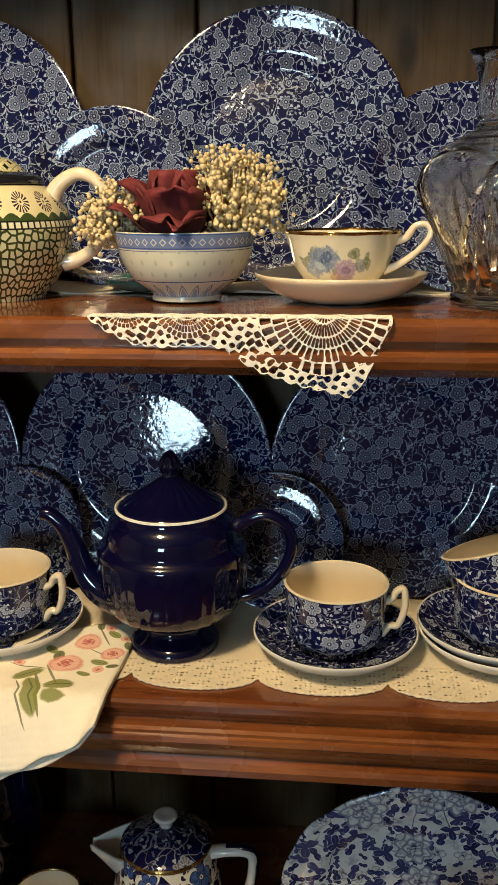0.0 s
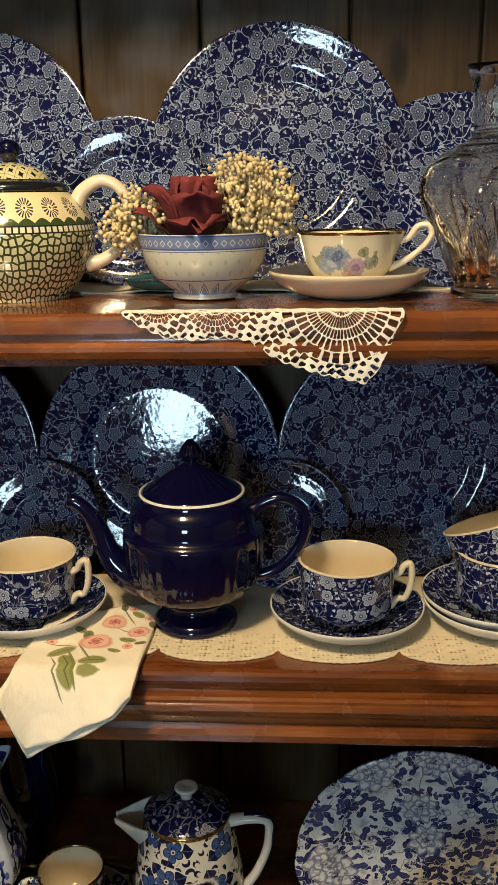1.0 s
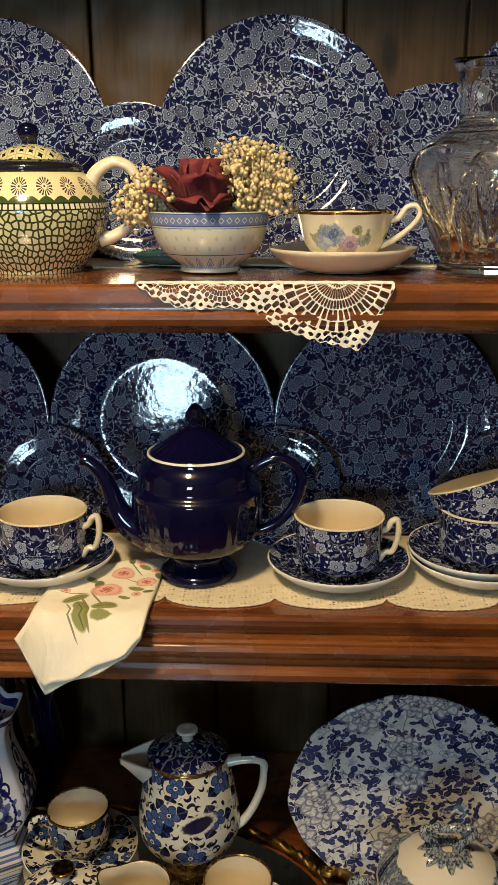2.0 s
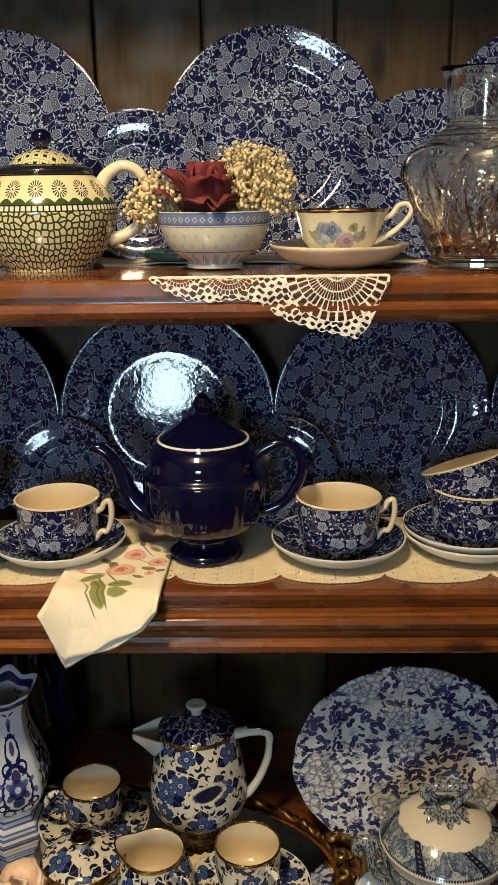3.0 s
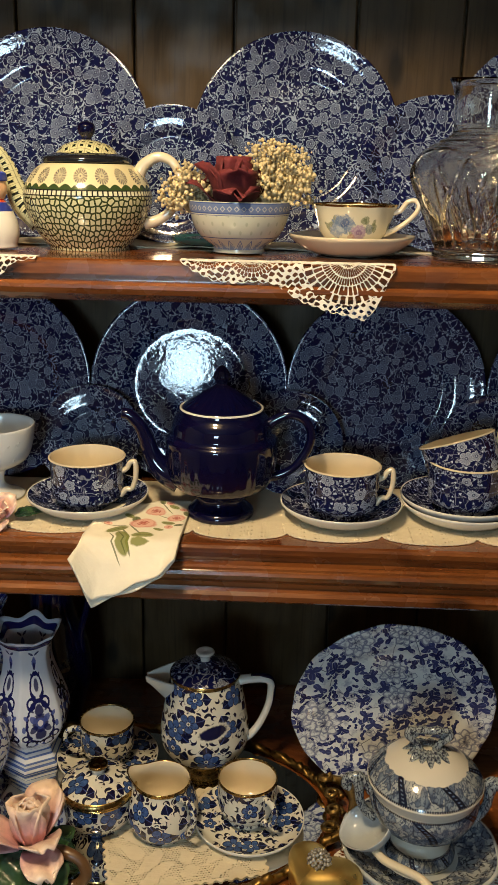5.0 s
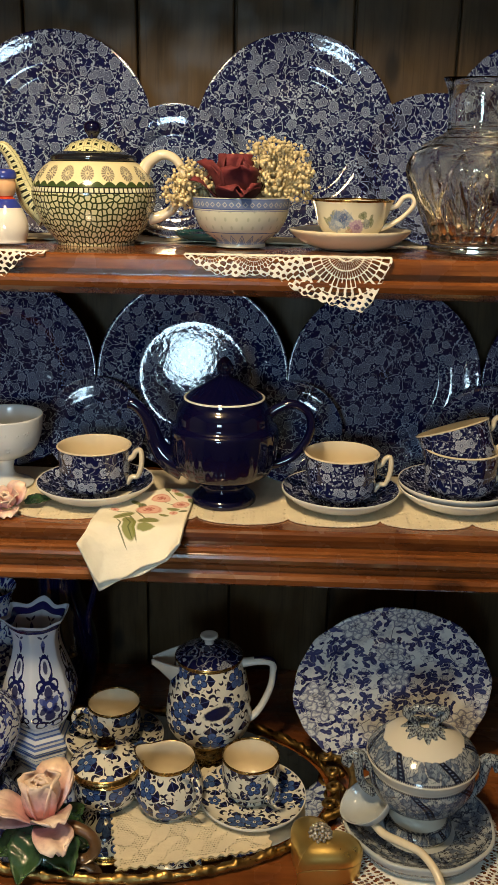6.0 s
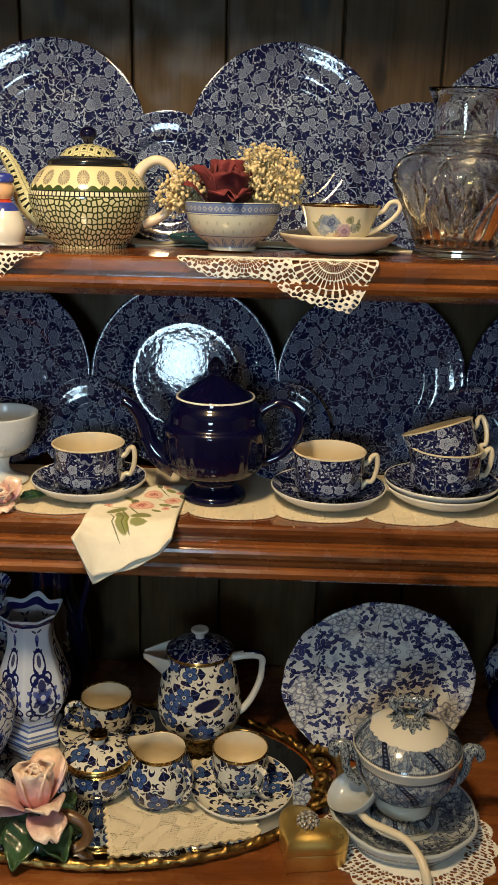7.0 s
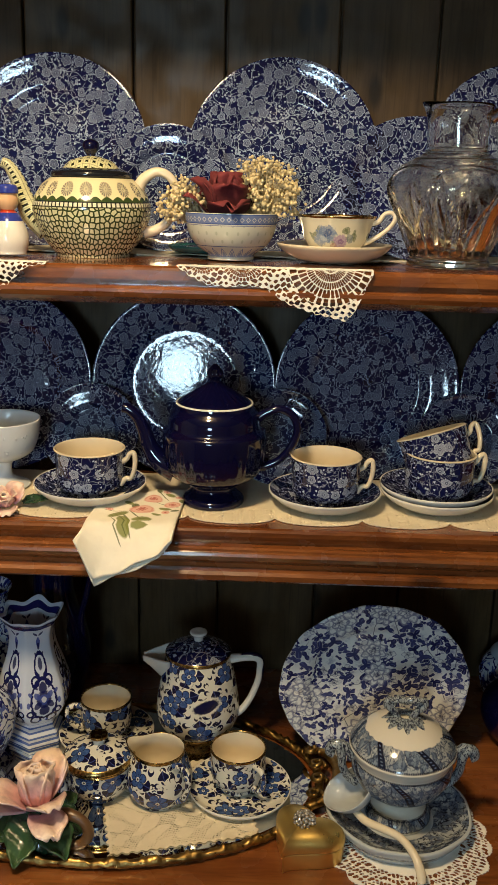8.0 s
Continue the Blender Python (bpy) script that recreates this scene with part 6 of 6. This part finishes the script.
cj = thing("pitcher", pose(-0.405, 0.890, C), "dark cobalt glass pitcher with a slanting handle", "pitcher")
part("body", lathe("body", [(0.034, 0.0), (0.040, 0.002), (0.042, 0.01), (0.052, 0.05), (0.056, 0.085), (0.050, 0.125), (0.038, 0.16), (0.031, 0.19), (0.033, 0.225), (0.040, 0.25), (0.038, 0.25), (0.03, 0.22), (0.035, 0.16), (0.05, 0.09), (0, 0.02)], 56, 0.05, None, None, 2), COBALT, cj)
part("handle", tube("handle", [(0.028, -0.010, 0.222), (0.050, -0.016, 0.238), (0.062, -0.018, 0.226), (0.056, -0.018, 0.190), (0.046, -0.018, 0.150), (0.046, -0.012, 0.112)], [0.006, 0.0055, 0.0052, 0.005, 0.005, 0.006], 10, 6), COBALT, cj)
cv = thing("vase", pose(0.318, 0.800, C), "round dark cobalt glass vase", "vase")
part("foot", lathe("foot", [(0, 0.0), (0.030, 0.0), (0.034, 0.002), (0.038, 0.007)], 56, 0.06, None, None, 2), COBALT, cv)
part("body", lathe("body", [(0.0380, 0.0075), (0.040, 0.010), (0.056, 0.032), (0.0630, 0.056), (0.056, 0.082), (0.036, 0.102), (0.024, 0.114), (0.022, 0.130), (0.030, 0.142), (0.028, 0.142), (0.02, 0.128), (0.03, 0.10), (0.055, 0.05), (0, 0.01)], 56, 0.06, None, None, 2), COBALT, cv)
pb = thing("ginger_jar", pose(0.330, 0.915, C), "pale blue and white lidded jar in the shade", "jar")
part("body", lathe("body", [(0.030, 0.0), (0.036, 0.002), (0.048, 0.03), (0.052, 0.055), (0.044, 0.078), (0.034, 0.085), (0.03, 0.085), (0, 0.08)], 48, 0.05, None, None, 2), DELFT_B, pb)
part("lid", lathe("lid", [(0.036, 0.0855), (0.037, 0.09), (0.028, 0.100), (0.010, 0.106), (0.008, 0.112), (0.011, 0.118), (0, 0.121)], 40, 0.0, None, None, 2), PALE_BLUE, pb)


def china_rose_figurine():
    f = flower("china_rose", pose(-0.352, 0.558, TRAY + 0.0405, 4, 0, 20) @ Matrix.Diagonal((1.14, 1.14, 1.14, 1)), "large pink porcelain rose on green leaves and a twig",
               [(3, 0.046, 0.030, -3, 0.004, 0.010, 0.55, 0.05, 0.03), (4, 0.050, 0.040, 6, 0.010, 0.006, 0.5, 0.18, 0.04), (5, 0.052, 0.042, 40, 0.012, 0.004, 0.25, 0.5, 0.06), (5, 0.050, 0.040, 72, 0.012, 0.002, 0.15, 0.35, 0.08)], PINK_PETAL, 0.0016)
    for k, (a, ln, w, tilt) in enumerate(((200, 0.062, 0.046, -22), (150, 0.060, 0.044, -22), (250, 0.058, 0.042, -26), (100, 0.056, 0.040, -24), (300, 0.050, 0.040, -24))):
        part("leaf", leaf_mesh("leaf", ln, w, k), GREEN_LEAF, f, m=pose(0, 0, -0.004, 0, 0, a) @ pose(0, 0.006, 0, tilt))
    part("twig", tube("twig", [(0.010, -0.010, -0.010), (0.026, -0.022, 0.004), (0.044, -0.034, 0.000), (0.050, -0.038, -0.016), (0.040, -0.036, -0.030), (0.022, -0.030, -0.028), (0.006, -0.020, -0.026)], [0.006, 0.0068, 0.0056, 0.0064, 0.0056, 0.006, 0.005], 10, 5), STEM, f, "glossy brown ceramic twig loop")
    part("base", lathe("base", [(0, -0.0345), (0.030, -0.0345), (0.034, -0.031), (0.028, -0.018), (0.016, -0.004), (0.012, 0.006), (0, 0.008)], 32, 0.03, None, lambda a, r, z: (r * (1 + 0.12 * math.sin(3 * a) + 0.06 * math.sin(7 * a)), z), 2), GREEN_LEAF, f)


china_rose_figurine()

octo = lambda a, r, z: (r * (1 + 0.012 * abs(math.cos(4 * a)) ** 2 * (r / 0.135) ** 2 + 0.006 * math.cos(16 * a) * (r / 0.135) ** 4), z)
lp = lathe("serving_plate", plate_profile(0.1335, 0.66, 0.010), 120, 0.0, None, octo, 2)
tagged(part("serving_plate", lp, ROSE_PRINT, m=stood(0.085, 0.745, C, 0.1205, 5) @ Matrix.Diagonal((1.005, 0.893, 1, 1)) @ pose(0, 0, 0, 0, 0, 8)), "white scalloped plate with dense navy rose print", "plate")
lp.materials.clear()
lp.materials.append(ROSE_PRINT)


def doily_round(U, V):
    """A firm middle, then rows of small eyelets in fans that end in points."""
    r, a = np.hypot(U, V), np.arctan2(V, U)
    lobe = np.abs(np.sin(a * 9))
    edge = 0.1035 + 0.008 * lobe + 0.0016 * np.abs(np.sin(a * 72))
    hole = np.zeros(U.shape, dtype=bool)
    for k in range(8):
        mid = 0.0735 + 0.0046 * k - 0.002 * lobe * (k % 2)
        n = 78 + 6 * k
        s = np.mod(a * n / (2 * math.pi) + 0.5 * (k % 2) + 0.22 * np.sin(a * 18 + k), 1.0) - 0.5
        hole |= (np.abs(r - mid) / 0.0021 + np.abs(s) / 0.34 < 1.0 + 0.35 * np.sin(a * 27 + 2.1 * k)) & (r < edge - 0.002)
    return (r < edge) & ~hole


tagged(part("doily", lace_mesh("doily", doily_round, -0.114, 0.114, -0.114, 0.114, 0.0011, lambda u, v, o: (u, v, o), 0.0012), CROCHET, m=pose(0.113, 0.588, C + 0.001)), "round white crocheted doily under the tureen dish", "doily")


def tureen():
    leafy = lambda a, r, z: (r * (1 + (0.012 * math.cos(8 * a) + 0.035 * math.cos(a) ** 4) * (r / 0.094) ** 3), z)
    d = part("tureen_dish", lathe("tureen_dish", [(0, 0.009), (0.040, 0.009), (0.052, 0.0095), (0.068, 0.012), (0.080, 0.019), (0.0870, 0.0245), (0.0910, 0.0255), (0.0930, 0.0240), (0.0915, 0.0190), (0.087, 0.0100), (0.082, 0.0030), (0.080, 0.0), (0.075, 0.0), (0.073, 0.004), (0, 0.004)], 96, 0.0, lambda i, n, r, z: 1 if r < 0.046 or r > 0.0885 or (r > 0.07 and z < 0.01) else 0, leafy, 2), [DISH_PRINT, WHITE_BLUE], m=pose(0.107, 0.613, C + 0.002, 0, 0, -28))
    tagged(d, "grey-blue printed dish under a sauce tureen", "dish")
    t = thing("sauce_tureen", pose(0.108, 0.616, C + 0.011) @ Matrix.Diagonal((0.97, 0.97, 1.03, 1)), "grey-blue transfer-printed sauce tureen with domed lid", "tureen")
    part("body", lathe("body", [(0.036, 0.001), (0.042, 0.0), (0.0440, 0.004), (0.0430, 0.011), (0.036, 0.019), (0.0310, 0.026), (0.0320, 0.032), (0.042, 0.040), (0.057, 0.052), (0.0650, 0.067), (0.0670, 0.080), (0.0640, 0.088), (0.0660, 0.0935), (0.0670, 0.0995), (0.064, 0.0995), (0.060, 0.07), (0.045, 0.045), (0, 0.036)], 72, 0.066, None, None, 3), TUREEN_PRINT, t)
    lid = part("lid", lathe("lid", [(0.0640, 0.1000), (0.0695, 0.1010), (0.0708, 0.1032), (0.0695, 0.1056), (0.0675, 0.1090), (0.0610, 0.1165), (0.0510, 0.1245), (0.0400, 0.1310), (0.0290, 0.1355), (0.0140, 0.1388), (0, 0.1395)], 72, 0.066, None, None, 3), TUREEN_PRINT, t)
    # a rosette of leaves that lies on the dome, and a pierced scroll knob
    for k in range(14):
        ln = 0.026 if k % 2 else 0.021
        part("rosette_leaf", leaf_mesh("rosette_leaf", ln, 0.0105, 0.3, 0.25), LEAF_PRINT, lid, m=pose(0, 0, 0.1392, 0, 0, 360 / 14 * k) @ pose(0, 0.006, 0.0015, -17))
    for s in (-1, 1):
        part("knob_scroll", tube("knob_scroll", [(s * 0.010, 0, 0.138), (s * 0.013, 0, 0.147), (s * 0.020, 0, 0.153), (s * 0.0255, 0, 0.158), (s * 0.0235, 0, 0.164), (s * 0.017, 0, 0.163), (s * 0.016, 0, 0.158)], [0.0055, 0.0042, 0.0044, 0.0046, 0.0044, 0.0036, 0.0040], 12, 5), LEAF_PRINT, lid)
        part("knob_leaf", leaf_mesh("knob_leaf", 0.017, 0.009, 0.8, 0.4), LEAF_PRINT, lid, m=pose(s * 0.006, -0.003, 0.161, 0, 0, -90 * s) @ pose(0, 0, 0, 12))
    part("knob_bar", tube("knob_bar", [(-0.020, 0, 0.162), (-0.010, 0, 0.1655), (0, 0, 0.1640), (0.010, 0, 0.1655), (0.020, 0, 0.162)], [0.0036, 0.0050, 0.0042, 0.0050, 0.0036], 12, 4), LEAF_PRINT, lid)
    for s in (-1, 1):
        h = part("scroll_handle", tube("scroll_handle", [(s * 0.058, 0, 0.046), (s * 0.070, 0, 0.054), (s * 0.078, 0, 0.068), (s * 0.080, 0, 0.084), (s * 0.085, 0, 0.097), (s * 0.094, 0, 0.097), (s * 0.097, 0, 0.089), (s * 0.091, 0, 0.085)], [0.006, 0.0054, 0.0056, 0.0062, 0.0066, 0.0060, 0.0056, 0.0050], 12, 6, 1.25), LEAF_PRINT, t)
        part("upper_scroll", tube("upper_scroll", [(s * 0.066, 0, 0.080), (s * 0.071, 0, 0.092), (s * 0.080, 0, 0.101), (s * 0.091, 0, 0.102)], [0.0048, 0.0046, 0.0046, 0.0030], 10, 5, 1.3), LEAF_PRINT, h)
    ld = thing("ladle", pose(0.052, 0.594, C + 0.038), "cream china ladle resting on the tureen dish", "ladle")
    part("bowl", lathe("bowl", [(0, -0.012), (0.010, -0.0108), (0.019, -0.005), (0.0280, 0.004), (0.0310, 0.012), (0.0298, 0.0125), (0.0262, 0.004), (0.018, -0.003), (0, -0.0085)], 40, 0.0, None, lambda a, r, z: (r * (1 + 0.15 * math.cos(2 * a)), z), 2), WHITE_BLUE, ld, m=pose(-0.004, 0.010, 0.006, 34, -26, -50) @ Matrix.Diagonal((1.16, 1.16, 1.1, 1)))
    part("handle", tube("handle", [(-0.004, -0.014, 0.004), (0.008, -0.028, 0.000), (0.028, -0.044, 0.002), (0.048, -0.058, 0.001), (0.062, -0.078, -0.006), (0.068, -0.094, -0.017), (0.069, -0.102, -0.026)], [0.0050, 0.0052, 0.0050, 0.0048, 0.0050, 0.0060, 0.0054], 12, 6), CREAM, ld, "curved cream handle with a blue tip")
    part("handle_tip", lathe("handle_tip", [(0, -0.006), (0.005, -0.004), (0.0062, 0.0), (0.004, 0.005), (0, 0.006)], 20, 0.0, None, None, 2), DISH_PRINT, ld, m=pose(0.069, -0.103, -0.028))


g = Nodes("navy_lined_moulding")
q = g.noise(g.vec('MULTIPLY', g.obj(), (1.0, 1.0, 0.5)), 300.0, 1.0, 0.5)
LEAF_PRINT = glaze(g, g.mix(g.ease(g.math('ABSOLUTE', g.math('SUBTRACT', q, 0.5)), 0.025, 0.075, 0.97, 0.0), g.mix(g.noise(g.obj(), 60.0), (0.42, 0.45, 0.44), (0.12, 0.16, 0.21)), (0.010, 0.014, 0.036)), 0.10, 0.04)
WHITE_BLUE = plain_glaze("bluish_white_glaze", (0.50, 0.54, 0.56), 0.1, 0.04, 0.8)
tureen()


def heart_box():
    b = thing("heart_box", pose(-0.020, 0.546, C, 0, 0, -36) @ Matrix.Diagonal((1.12, 1.12, 1.06, 1)), "satin gold heart-shaped trinket box with jewelled knob", "box")

    def shell(name, levels):
        seg = 72
        verts, faces = [], []
        for s, z in levels:
            for i in range(seg):
                t = 2 * math.pi * i / seg
                x = 16 * math.sin(t) ** 3
                y = 13 * math.cos(t) - 5 * math.cos(2 * t) - 2 * math.cos(3 * t) - math.cos(4 * t)
                verts.append((x * 0.00265 * s, (y + 2.5) * 0.0026 * s, z))
        for i in range(len(levels) - 1):
            for j in range(seg):
                faces.append((i * seg + j, (i + 1) * seg + j, (i + 1) * seg + (j + 1) % seg, i * seg + (j + 1) % seg))
        faces.append(tuple(range(seg)))
        faces.append(tuple((len(levels) - 1) * seg + j for j in reversed(range(seg))))
        return mesh_of(name, verts, faces, True)
    part("base", shell("base", [(0.94, 0.0), (0.97, 0.001), (0.98, 0.020), (0.97, 0.0215)]), GOLD, b)
    lid = part("lid", shell("lid", [(0.99, 0.022), (1.0, 0.0235), (1.0, 0.028), (0.97, 0.032), (0.88, 0.0365), (0.7, 0.041), (0.45, 0.0435), (0.15, 0.0445), (0.02, 0.0447)]), GOLD, b)
    rng = random.Random(2)
    gems = []
    for k in range(46):
        a, e = k * 2.4, math.acos(1 - (k + 0.5) / 46)
        gems.append((0.0115 * math.sin(e) * math.cos(a), 0.0115 * math.sin(e) * math.sin(a), 0.0450 + 0.0105 * math.cos(e), 0.0023))
    part("jewelled_knob", balls("jewelled_knob", gems, 6, 4), GEM, lid, "knob set with clear glittering stones", m=pose(0.0, 0.004, 0.0))


g = Nodes("paste_stones", 0.08)
GEM = g.set(Base_Color=g.mix(g.ease(g.noise(g.obj(), 260.0), 0.4, 0.6), (0.85, 0.82, 0.76), (0.34, 0.30, 0.25)), Metallic=0.6, Roughness=0.12)
heart_box()
